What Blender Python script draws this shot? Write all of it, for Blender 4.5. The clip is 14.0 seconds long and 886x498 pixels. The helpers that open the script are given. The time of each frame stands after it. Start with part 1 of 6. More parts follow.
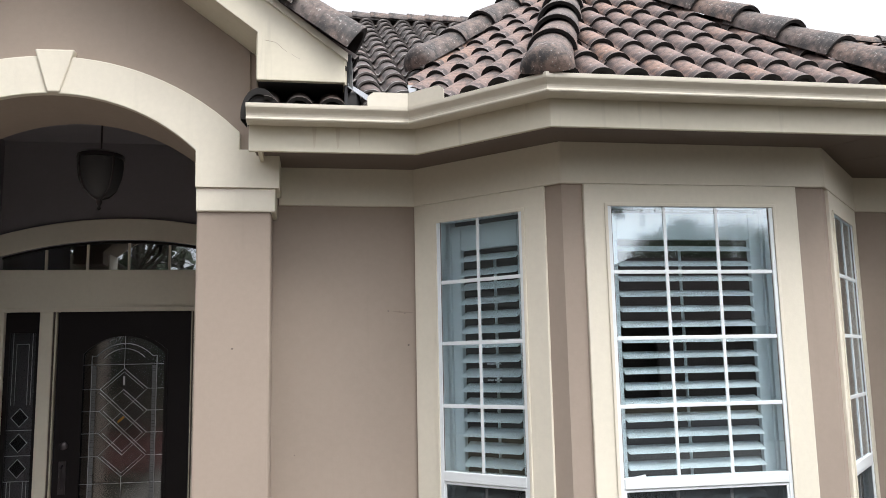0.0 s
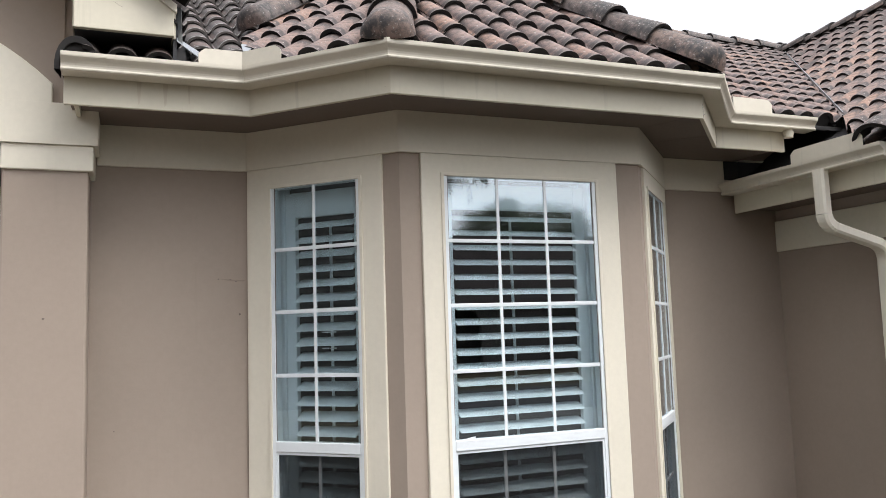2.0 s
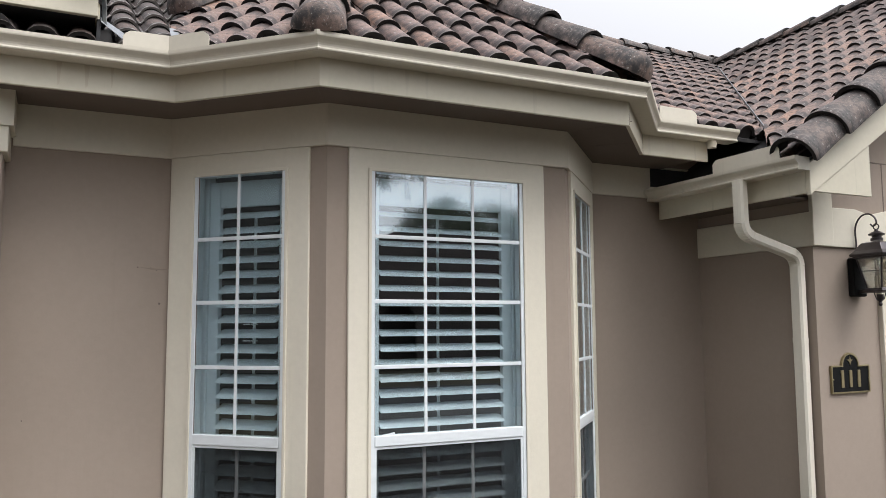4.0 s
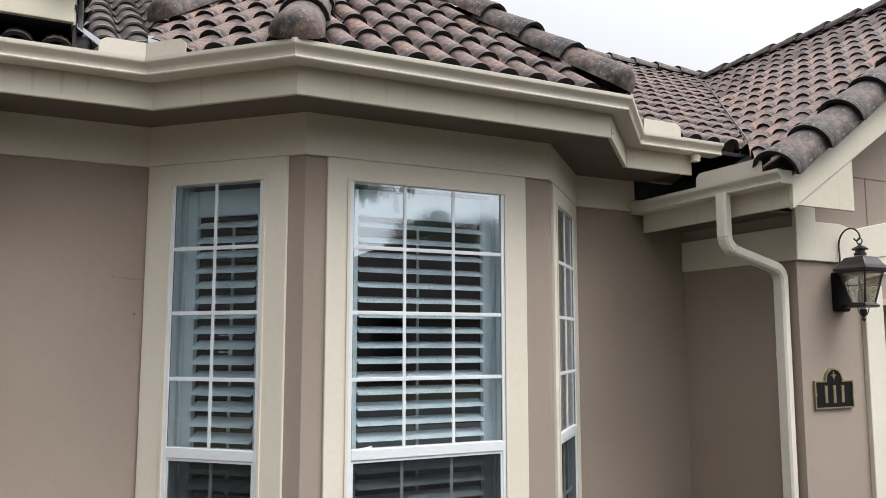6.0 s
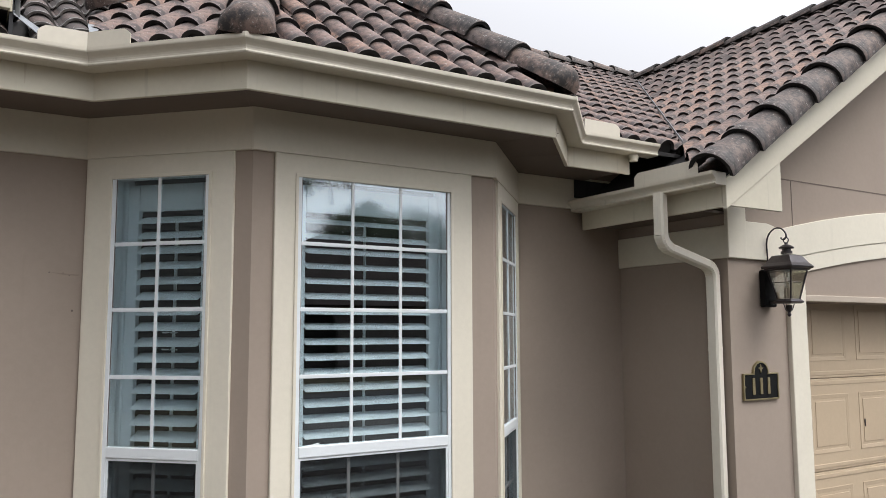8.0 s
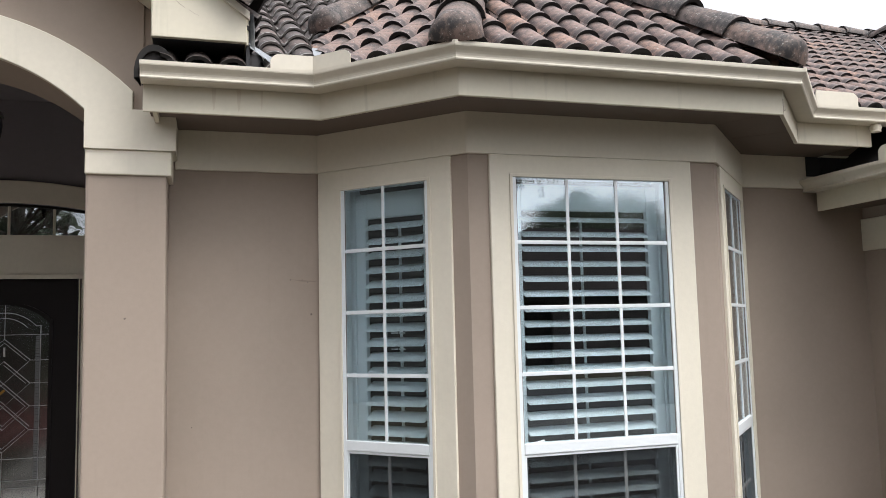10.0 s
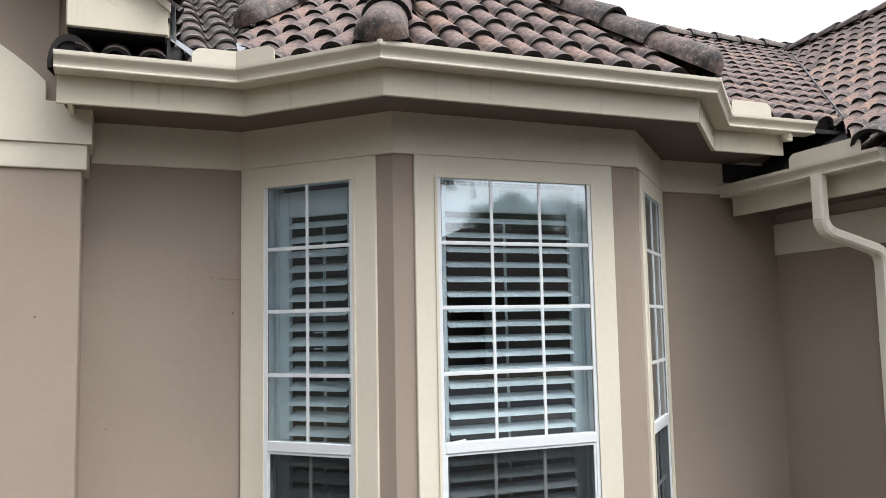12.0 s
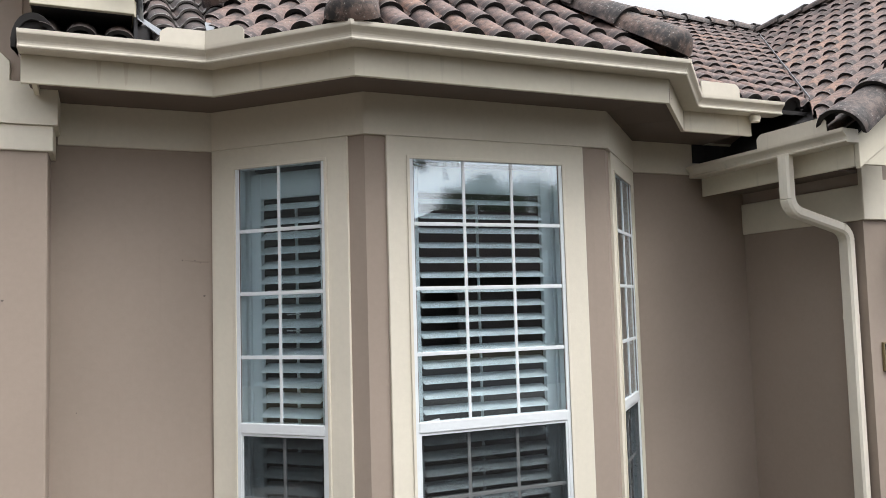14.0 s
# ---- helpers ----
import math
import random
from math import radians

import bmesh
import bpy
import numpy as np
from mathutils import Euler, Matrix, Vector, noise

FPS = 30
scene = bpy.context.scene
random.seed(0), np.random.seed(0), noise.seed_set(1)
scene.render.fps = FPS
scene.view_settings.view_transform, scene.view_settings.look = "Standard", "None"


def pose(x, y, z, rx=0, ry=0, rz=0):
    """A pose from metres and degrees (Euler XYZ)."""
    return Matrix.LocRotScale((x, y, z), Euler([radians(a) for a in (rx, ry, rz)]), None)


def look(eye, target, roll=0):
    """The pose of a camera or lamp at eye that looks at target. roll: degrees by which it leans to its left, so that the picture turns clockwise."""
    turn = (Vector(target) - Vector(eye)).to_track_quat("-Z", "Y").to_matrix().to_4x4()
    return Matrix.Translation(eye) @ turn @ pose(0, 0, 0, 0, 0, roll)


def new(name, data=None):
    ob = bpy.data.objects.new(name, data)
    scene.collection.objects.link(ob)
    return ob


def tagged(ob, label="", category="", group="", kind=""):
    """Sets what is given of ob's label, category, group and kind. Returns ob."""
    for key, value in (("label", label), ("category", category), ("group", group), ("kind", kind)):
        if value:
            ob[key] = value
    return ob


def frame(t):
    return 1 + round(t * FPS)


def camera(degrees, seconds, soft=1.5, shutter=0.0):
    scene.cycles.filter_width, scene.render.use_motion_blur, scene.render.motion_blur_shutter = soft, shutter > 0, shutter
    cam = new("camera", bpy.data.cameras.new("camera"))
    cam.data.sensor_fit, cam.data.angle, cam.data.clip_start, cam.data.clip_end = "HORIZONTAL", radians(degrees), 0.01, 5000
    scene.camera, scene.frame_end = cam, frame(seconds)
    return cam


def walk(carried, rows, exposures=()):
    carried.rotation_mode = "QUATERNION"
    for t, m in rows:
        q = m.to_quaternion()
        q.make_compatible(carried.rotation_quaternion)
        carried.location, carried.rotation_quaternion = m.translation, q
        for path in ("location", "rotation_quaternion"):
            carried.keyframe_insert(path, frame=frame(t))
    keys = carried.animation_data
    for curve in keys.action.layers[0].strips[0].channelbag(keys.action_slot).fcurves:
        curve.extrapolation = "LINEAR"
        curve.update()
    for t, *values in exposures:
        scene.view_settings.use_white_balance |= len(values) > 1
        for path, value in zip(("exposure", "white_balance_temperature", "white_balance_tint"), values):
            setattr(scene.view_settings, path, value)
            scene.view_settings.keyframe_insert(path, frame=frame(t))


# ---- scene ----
import itertools

# ---------------------------------------------------------------- camera
cam = camera(57.85, 14.0, soft=0.5)
ROWS = [
    (0.0, 0.0000, -0.0005, 1.6213, -9.076, 7.912, 1.149),
    (0.5, -0.0444, 0.0743, 1.6103, -12.383, 7.259, 0.110),
    (1.0, -0.0641, 0.0757, 1.5998, -13.291, 6.510, 0.630),
    (1.5, -0.0745, 0.0623, 1.5915, -17.834, 6.060, 1.384),
    (2.0, -0.0411, 0.0311, 1.5788, -21.378, 5.929, 1.859),
    (2.5, -0.0065, 0.0083, 1.5766, -23.210, 5.450, 1.989),
    (3.0, 0.0162, -0.0023, 1.5741, -24.278, 5.224, 1.749),
    (3.5, 0.0215, -0.0052, 1.5744, -24.922, 5.346, 0.856),
    (3.7, 0.0169, -0.0074, 1.5747, -25.436, 5.432, 0.573),
    (5.8, 0.0911, 0.0040, 1.5648, -26.543, 6.565, 0.100),
    (6.0, 0.0973, 0.0032, 1.5654, -26.425, 6.618, 0.017),
    (6.5, 0.1024, -0.0147, 1.5650, -28.117, 6.865, -0.178),
    (7.0, 0.0944, -0.0231, 1.5683, -31.124, 6.663, 0.103),
    (7.2, 0.0672, -0.0116, 1.5705, -31.896, 6.393, 0.202),
    (9.3, -0.0221, 0.0320, 1.6258, -25.858, 4.818, 1.397),
    (9.5, -0.0200, 0.0231, 1.6269, -22.866, 5.127, 1.521),
    (10.0, -0.0228, 0.0339, 1.6258, -16.285, 5.529, 1.371),
    (10.5, -0.0185, 0.0354, 1.6246, -12.804, 5.457, 1.264),
    (11.0, 0.0061, 0.0175, 1.6269, -14.047, 5.721, 0.897),
    (11.5, 0.0193, -0.0018, 1.6258, -17.879, 6.224, 1.018),
    (12.0, 0.0264, 0.0083, 1.6242, -20.977, 5.419, 1.136),
    (12.5, 0.0147, 0.0038, 1.6232, -21.985, 4.609, 1.237),
    (13.0, 0.0159, 0.0044, 1.6230, -22.214, 4.335, 1.555),
    (13.5, 0.0157, 0.0039, 1.6225, -22.490, 4.184, 1.562),
    (14.0, 0.0230, -0.0012, 1.6190, -22.890, 4.075, 1.604),
]
walk(cam, [(t, pose(x, y, z, 90 + pitch, roll, yaw)) for t, x, y, z, yaw, pitch, roll in ROWS],
     exposures=[(0.0, 0.33), (1.0, 0.32), (2.0, 0.17), (3.0, -0.03), (3.7, -0.07), (6.0, -0.06), (7.2, -0.11),
                (9.3, -0.13), (10.0, 0.16), (10.5, 0.29), (11.5, 0.22), (12.5, 0.06), (14.0, 0.06)])

# ---------------------------------------------------------------- light
SUN_EL, SUN_AZ = 58.0, 144.8
world = bpy.data.worlds.new("overcast_world")
scene.world = world
world.use_nodes = True
wn, wl = world.node_tree.nodes, world.node_tree.links
wn.clear()
sky = wn.new("ShaderNodeTexSky")
sky.sky_type = "NISHITA"
sky.sun_disc = False
sky.sun_elevation, sky.sun_rotation = radians(SUN_EL), radians(SUN_AZ)
sky.dust_density, sky.air_density, sky.ozone_density = 4.0, 1.0, 1.0
pale = wn.new("ShaderNodeHueSaturation")
pale.inputs["Saturation"].default_value = 0.12
cover = wn.new("ShaderNodeMix")
cover.data_type = "RGBA"
cover.inputs["Factor"].default_value = 0.75
cover.inputs["B"].default_value = (9.18, 9.32, 9.95, 1)
back = wn.new("ShaderNodeBackground")
back.inputs["Strength"].default_value = 0.172
out = wn.new("ShaderNodeOutputWorld")
wl.new(sky.outputs[0], pale.inputs["Color"])
wl.new(pale.outputs[0], cover.inputs["A"])
# overcast sky: brighter overhead and on the whole side where the veiled sun stands
SUN_DIR = Vector((7.2, -10.2, 20)).normalized()
tcw, sep, grad = wn.new("ShaderNodeTexCoord"), wn.new("ShaderNodeSeparateXYZ"), wn.new("ShaderNodeMapRange")
grad.inputs["From Min"].default_value, grad.inputs["From Max"].default_value = 0.0, 1.0
grad.inputs["To Min"].default_value, grad.inputs["To Max"].default_value = 0.12, 0.58
toward, half_, lobe = wn.new("ShaderNodeVectorMath"), wn.new("ShaderNodeMath"), wn.new("ShaderNodeMath")
toward.operation, half_.operation, lobe.operation = "DOT_PRODUCT", "MULTIPLY_ADD", "POWER"
toward.inputs[1].default_value = SUN_DIR
half_.inputs[1].default_value, half_.inputs[2].default_value = 0.5, 0.5
lobe.inputs[1].default_value = 2.0
gain = wn.new("ShaderNodeMath")
gain.operation = "MULTIPLY_ADD"
gain.inputs[1].default_value = 1.32
dim = wn.new("ShaderNodeVectorMath")
dim.operation = "SCALE"
wl.new(tcw.outputs["Generated"], sep.inputs[0])
wl.new(sep.outputs["Z"], grad.inputs["Value"])
wl.new(tcw.outputs["Generated"], toward.inputs[0])
wl.new(toward.outputs["Value"], half_.inputs[0])
wl.new(half_.outputs[0], lobe.inputs[0])
wl.new(lobe.outputs[0], gain.inputs[0])
wl.new(grad.outputs["Result"], gain.inputs[2])
wl.new(cover.outputs["Result"], dim.inputs[0])
wl.new(gain.outputs[0], dim.inputs["Scale"])
wl.new(dim.outputs["Vector"], back.inputs["Color"])
wl.new(back.outputs[0], out.inputs[0])

sun = new("sun", bpy.data.lights.new("sun", "SUN"))
sun.data.energy, sun.data.angle, sun.data.color = 2.6, radians(34), (1.0, 0.985, 0.965)
sun.matrix_world = look(SUN_DIR * 24, (0, 0, 0))


# ---------------------------------------------------------------- materials
def mat(name, rough=0.8, metal=0.0, spec=0.5):
    m = bpy.data.materials.new(name)
    m.use_nodes = True
    b = m.node_tree.nodes["Principled BSDF"]
    b.inputs["Roughness"].default_value = rough
    b.inputs["Metallic"].default_value = metal
    b.inputs["Specular IOR Level"].default_value = spec
    return m, m.node_tree.nodes, m.node_tree.links, b


def noise_node(n, l, scale, detail=4.0, rough=0.55, coords="Object", stretch=None):
    tc = n.new("ShaderNodeTexCoord")
    tx = n.new("ShaderNodeTexNoise")
    tx.inputs["Scale"].default_value = scale
    tx.inputs["Detail"].default_value = detail
    tx.inputs["Roughness"].default_value = rough
    src = tc.outputs[coords]
    if stretch:
        mp = n.new("ShaderNodeMapping")
        mp.inputs["Scale"].default_value = stretch
        l.new(src, mp.inputs["Vector"])
        src = mp.outputs["Vector"]
    l.new(src, tx.inputs["Vector"])
    return tx.outputs["Fac"]


def ramp(n, l, fac, stops):
    r = n.new("ShaderNodeValToRGB")
    e = r.color_ramp.elements
    while len(e) < len(stops):
        e.new(0.5)
    for el, (p, c) in zip(e, stops):
        el.position, el.color = p, (*c, 1) if len(c) == 3 else c
    l.new(fac, r.inputs["Fac"])
    return r.outputs["Color"]


def mixc(n, l, fac, a, b, mode="MIX"):
    x = n.new("ShaderNodeMix")
    x.data_type, x.blend_type = "RGBA", mode
    for key, v in (("Factor", fac), ("A", a), ("B", b)):
        if isinstance(v, (int, float)):
            x.inputs[key].default_value = v
        elif isinstance(v, tuple):
            x.inputs[key].default_value = (*v, 1)
        else:
            l.new(v, x.inputs[key])
    return x.outputs["Result"]


def bump(n, l, b, height, strength, dist):
    x = n.new("ShaderNodeBump")
    x.inputs["Strength"].default_value, x.inputs["Distance"].default_value = strength, dist
    l.new(height, x.inputs["Height"])
    l.new(x.outputs["Normal"], b.inputs["Normal"])


def painted(name, col, rough, grain_scale, grain_bump, stain=0.10, streak=0.0, dist=0.002):
    """Painted surface: base colour, broad stains, fine grain and faint runs of dirt."""
    m, n, l, b = mat(name, rough)
    broad = noise_node(n, l, 1.1, 3)
    dark = tuple(c * (1 - stain) for c in col)
    light = tuple(min(1, c * (1 + stain * 0.6)) for c in col)
    c1 = ramp(n, l, broad, [(0.3, dark), (0.7, light)])
    fine = noise_node(n, l, 35, 5)
    c2 = mixc(n, l, 0.10, c1, ramp(n, l, fine, [(0.35, tuple(c * 0.7 for c in col)), (0.65, light)]))
    if streak:
        runs = noise_node(n, l, 3.0, 4, stretch=(6, 6, 0.35))
        c2 = mixc(n, l, ramp(n, l, runs, [(0.62, (0, 0, 0)), (0.80, (streak,) * 3)]), c2, tuple(c * 0.45 for c in col))
    l.new(c2, b.inputs["Base Color"])
    bump(n, l, b, noise_node(n, l, grain_scale, 6, 0.6), grain_bump, dist)
    return m


TAUPE = painted("taupe_stucco", (0.325, 0.263, 0.215), 0.9, 90, 0.2, 0.07, 0.08)
# wall taupe at under half strength: eaves shade put into the soffit colour
SOFFIT = painted("shade_darkened_soffit_taupe", (0.145, 0.112, 0.09), 0.85, 60, 0.15, 0.07)
CREAM = painted("cream_stucco", (0.695, 0.645, 0.535), 0.85, 90, 0.25, 0.06, 0.10)
FASCIA = painted("cream_fascia_paint", (0.60, 0.553, 0.440), 0.6, 25, 0.2, 0.09, 0.42)
METAL = painted("cream_gutter_enamel", (0.63, 0.58, 0.482), 0.55, 20, 0.05, 0.10, 0.34)
# gutter cream lightened, so extra light on the downspout sits in its colour
SPOUT = painted("brightened_downspout_enamel", (0.76, 0.71, 0.60), 0.5, 20, 0.05, 0.08, 0.2)
VINYL = painted("white_vinyl", (0.74, 0.775, 0.79), 0.35, 40, 0.03, 0.03)
SHUTTER = painted("white_shutter_paint", (0.82, 0.87, 0.90), 0.4, 40, 0.03, 0.03)
GARAGE = painted("beige_garage_paint", (0.50, 0.39, 0.27), 0.5, 60, 0.1, 0.05, 0.05)
DOORWOOD = painted("dark_stained_door", (0.009, 0.0065, 0.0065), 0.55, 30, 0.15, 0.15)
DOORWOOD.node_tree.nodes["Principled BSDF"].inputs["Specular IOR Level"].default_value = 0.2
BLACK = painted("black_flashing", (0.02, 0.02, 0.022), 0.7, 40, 0.2, 0.2)
# darker, bluer taupe: the porch shade is mixed into this colour
PORCH = painted("shade_toned_porch_paint", (0.235, 0.222, 0.238), 0.9, 80, 0.2, 0.06)
# near-black colour stands in for the lack of light indoors
ROOM = painted("unlit_room_wall", (0.02, 0.019, 0.02), 0.9, 20, 0.05, 0.1)
DRYWALL = painted("attic_board", (0.12, 0.11, 0.10), 0.9, 20, 0.05, 0.1)
DRIVE = painted("weathered_grey_concrete", (0.065, 0.064, 0.062), 0.95, 50, 0.5, 0.15)
DRIVE.node_tree.nodes["Principled BSDF"].inputs["Specular IOR Level"].default_value = 0.1
CONCRETE = painted("weathered_concrete", (0.15, 0.138, 0.122), 0.9, 50, 0.5, 0.12)
GRASS = painted("worn_ground", (0.045, 0.040, 0.030), 0.95, 40, 0.8, 0.3, 0, 0.02)
for m_ in (GRASS, CONCRETE):
    m_.node_tree.nodes["Principled BSDF"].inputs["Specular IOR Level"].default_value = 0.0
CAULK = painted("shadow_joint", (0.16, 0.125, 0.105), 0.95, 50, 0.2, 0.1)


def metal_mat(name, col, rough, metal=1.0, stain=0.3):
    m, n, l, b = mat(name, rough, metal)
    f = noise_node(n, l, 14, 5)
    l.new(ramp(n, l, f, [(0.3, tuple(c * (1 - stain) for c in col)), (0.7, col)]), b.inputs["Base Color"])
    bump(n, l, b, noise_node(n, l, 60, 4), 0.1, 0.001)
    return m


BRONZE = metal_mat("dark_bronze", (0.085, 0.075, 0.078), 0.30, 0.7)
BRASS = metal_mat("aged_brass", (0.36, 0.30, 0.17), 0.5, 0.7)
LEAD = metal_mat("lead_came", (0.47, 0.49, 0.50), 0.35, 0.6, 0.6)
ZINC = metal_mat("galvanised_flashing", (0.32, 0.34, 0.355), 0.45, 0.8)
BLACKPLATE = metal_mat("black_plaque_enamel", (0.008, 0.008, 0.008), 0.6, 0.0)
BLACKPLATE.node_tree.nodes["Principled BSDF"].inputs["Specular IOR Level"].default_value = 0.15


def glass_mat(name, r0, tint, rough=0.0):
    """Clear pane: looks through, and mirrors more the flatter it is seen."""
    m = bpy.data.materials.new(name)
    m.use_nodes = True
    n, l = m.node_tree.nodes, m.node_tree.links
    n.clear()
    o = n.new("ShaderNodeOutputMaterial")
    mx, tr, gl, lw = (n.new("ShaderNode" + k) for k in ("MixShader", "BsdfTransparent", "BsdfGlossy", "LayerWeight"))
    tr.inputs["Color"].default_value = (*tint, 1)
    gl.inputs["Roughness"].default_value = rough
    gl.inputs["Color"].default_value = (0.915, 0.965, 0.995, 1)
    lw.inputs["Blend"].default_value = 0.5
    pw, ml = n.new("ShaderNodeMath"), n.new("ShaderNodeMath")
    pw.operation, ml.operation = "POWER", "MULTIPLY_ADD"
    pw.inputs[1].default_value = 2.6
    ml.inputs[1].default_value, ml.inputs[2].default_value = 1 - r0, r0
    l.new(lw.outputs["Facing"], pw.inputs[0])
    l.new(pw.outputs[0], ml.inputs[0])
    l.new(ml.outputs[0], mx.inputs[0])
    l.new(tr.outputs[0], mx.inputs[1])
    l.new(gl.outputs[0], mx.inputs[2])
    l.new(mx.outputs[0], o.inputs[0])
    return m


GLASS = glass_mat("window_glass", 0.20, (0.92, 0.97, 0.98))
DARKGLASS = glass_mat("leaded_glass", 0.16, (0.6, 0.6, 0.61), 0.09)
BEVELGLASS = glass_mat("bevelled_clear_glass", 0.06, (0.35, 0.35, 0.36), 0.02)
LAMPGLASS = glass_mat("seeded_lamp_glass", 0.10, (0.82, 0.81, 0.77), 0.06)


def screen_mat():
    m = bpy.data.materials.new("insect_screen")
    m.use_nodes = True
    n, l = m.node_tree.nodes, m.node_tree.links
    b = n["Principled BSDF"]
    b.inputs["Base Color"].default_value = (0.012, 0.012, 0.013, 1)
    b.inputs["Roughness"].default_value = 0.9
    b.inputs["Specular IOR Level"].default_value = 0.1
    b.inputs["Alpha"].default_value = 0.42
    return m


SCREEN = screen_mat()


def tile_mat(name, dark, mid, warm, warm_share, lichen=0.665):
    """Weathered concrete roof tile: each piece takes its own tone, with mould, lichen and worn orange patches."""
    m, n, l, b = mat(name, 0.68)
    oi = n.new("ShaderNodeObjectInfo")
    rnd = oi.outputs["Random"]
    tone = ramp(n, l, rnd, [(0.0, mid), (0.55, mid), (0.78, tuple(0.5 * (a + c) for a, c in zip(mid, warm))), (1.0, warm)])
    patch = noise_node(n, l, 5.5, 5, 0.65, "Object")
    worn = mixc(n, l, ramp(n, l, patch, [(0.42, (0, 0, 0)), (0.62, (warm_share,) * 3)]), tone, warm)
    grime = noise_node(n, l, 9.0, 6, 0.7, "Object")
    c = mixc(n, l, ramp(n, l, grime, [(0.40, (1, 1, 1)), (0.56, (0, 0, 0))]), worn, dark)
    speck = noise_node(n, l, 75, 3, 0.5, "Object")
    c = mixc(n, l, ramp(n, l, speck, [(lichen, (0, 0, 0)), (lichen + 0.035, (0.7, 0.7, 0.7))]), c, (0.30, 0.29, 0.27))
    soot = noise_node(n, l, 40, 5, 0.6, "Object")
    c = mixc(n, l, ramp(n, l, soot, [(0.36, (0.7, 0.7, 0.7)), (0.54, (0, 0, 0))]), c, dark)
    l.new(c, b.inputs["Base Color"])
    bump(n, l, b, noise_node(n, l, 110, 6, 0.7), 0.5, 0.003)
    return m


TILE = tile_mat("weathered_roof_tile", (0.046, 0.035, 0.033), (0.145, 0.104, 0.095), (0.245, 0.142, 0.100), 0.42)
# near-black for mould and for the shade under and inside the tiles
TILE_EDGE = painted("mouldy_shade_dark_tile_edge", (0.016, 0.014, 0.013), 0.9, 60, 0.3, 0.25)
TILE_LIP = painted("worn_tile_lip", (0.13, 0.108, 0.097), 0.6, 60, 0.3, 0.35)
CAPTILE = tile_mat("mouldy_hip_cap", (0.017, 0.0145, 0.014), (0.096, 0.078, 0.072), (0.165, 0.106, 0.082), 0.42, 0.645)
# dark copy of the roof tile: mould, plus shade put into the colour
SHADETILE = tile_mat("shaded_mouldy_roof_tile", (0.018, 0.015, 0.014), (0.055, 0.041, 0.037), (0.100, 0.062, 0.048), 0.3)
# pale lip: lichen, and a painted highlight where the edge catches the sky
PALE_LIP = painted("lit_lichened_tile_lip", (0.27, 0.25, 0.235), 0.7, 60, 0.3, 0.5)
DECK = painted("roof_underlay", (0.022, 0.020, 0.020), 0.95, 30, 0.2, 0.2)


# ---------------------------------------------------------------- mesh helpers
def box(bm, x0, x1, y0, y1, z0, z1, m=None):
    vs = [Vector((x, y, z)) for x in (x0, x1) for y in (y0, y1) for z in (z0, z1)]
    if m is not None:
        vs = [m @ v for v in vs]
    v = [bm.verts.new(p) for p in vs]
    for f in ((0, 1, 3, 2), (4, 6, 7, 5), (0, 4, 5, 1), (2, 3, 7, 6), (0, 2, 6, 4), (1, 5, 7, 3)):
        bm.faces.new([v[i] for i in f])
    return bm


def prism(bm, loop, depth):
    """A closed loop of points, pushed along the vector depth."""
    d = Vector(depth)
    a = [bm.verts.new(Vector(p)) for p in loop]
    b = [bm.verts.new(Vector(p) + d) for p in loop]
    bm.faces.new(a)
    bm.faces.new(list(reversed(b)))
    k = len(a)
    for i in range(k):
        bm.faces.new((a[i], b[i], b[(i + 1) % k], a[(i + 1) % k]))
    return bm


def ring(bm, outer, inner, depth):
    """A frame: two loops of the same count, pushed along depth."""
    d = Vector(depth)
    rows = [[bm.verts.new(Vector(p) + s) for p in lp] for lp, s in ((outer, d * 0), (inner, d * 0), (inner, d), (outer, d))]
    k = len(outer)
    for r in range(4):
        for i in range(k):
            a, b = rows[r], rows[(r + 1) % 4]
            bm.faces.new((a[i], a[(i + 1) % k], b[(i + 1) % k], b[i]))
    return bm


def skin(bm, loops, closed=True, caps=True):
    vs = [[bm.verts.new(Vector(p)) for p in lp] for lp in loops]
    k = len(vs[0])
    for a, b in zip(vs, vs[1:]):
        for i in range(k if closed else k - 1):
            bm.faces.new((a[i], a[(i + 1) % k], b[(i + 1) % k], b[i]))
    if caps and closed:
        bm.faces.new(list(reversed(vs[0])))
        bm.faces.new(vs[-1])
    return bm


def tube(bm, pts, r, k=8, cap=True):
    """A round bar through the points; r is a number or one per point."""
    pts = [Vector(p) for p in pts]
    rs = [r] * len(pts) if isinstance(r, (int, float)) else list(r)
    loops, last = [], None
    for i, p in enumerate(pts):
        d = (pts[min(i + 1, len(pts) - 1)] - pts[max(i - 1, 0)]).normalized()
        ref = last if last is not None else (Vector((0, 0, 1)) if abs(d.z) < 0.9 else Vector((1, 0, 0)))
        u = (ref - d * ref.dot(d)).normalized()
        last = u
        w = d.cross(u)
        loops.append([p + rs[i] * (u * math.cos(2 * math.pi * j / k) + w * math.sin(2 * math.pi * j / k)) for j in range(k)])
    return skin(bm, loops, True, cap)


def lathe(bm, prof, centre, k=16):
    c = Vector(centre)
    return skin(bm, [[c + Vector((r * math.cos(2 * math.pi * j / k), r * math.sin(2 * math.pi * j / k), z)) for j in range(k)] for r, z in prof])


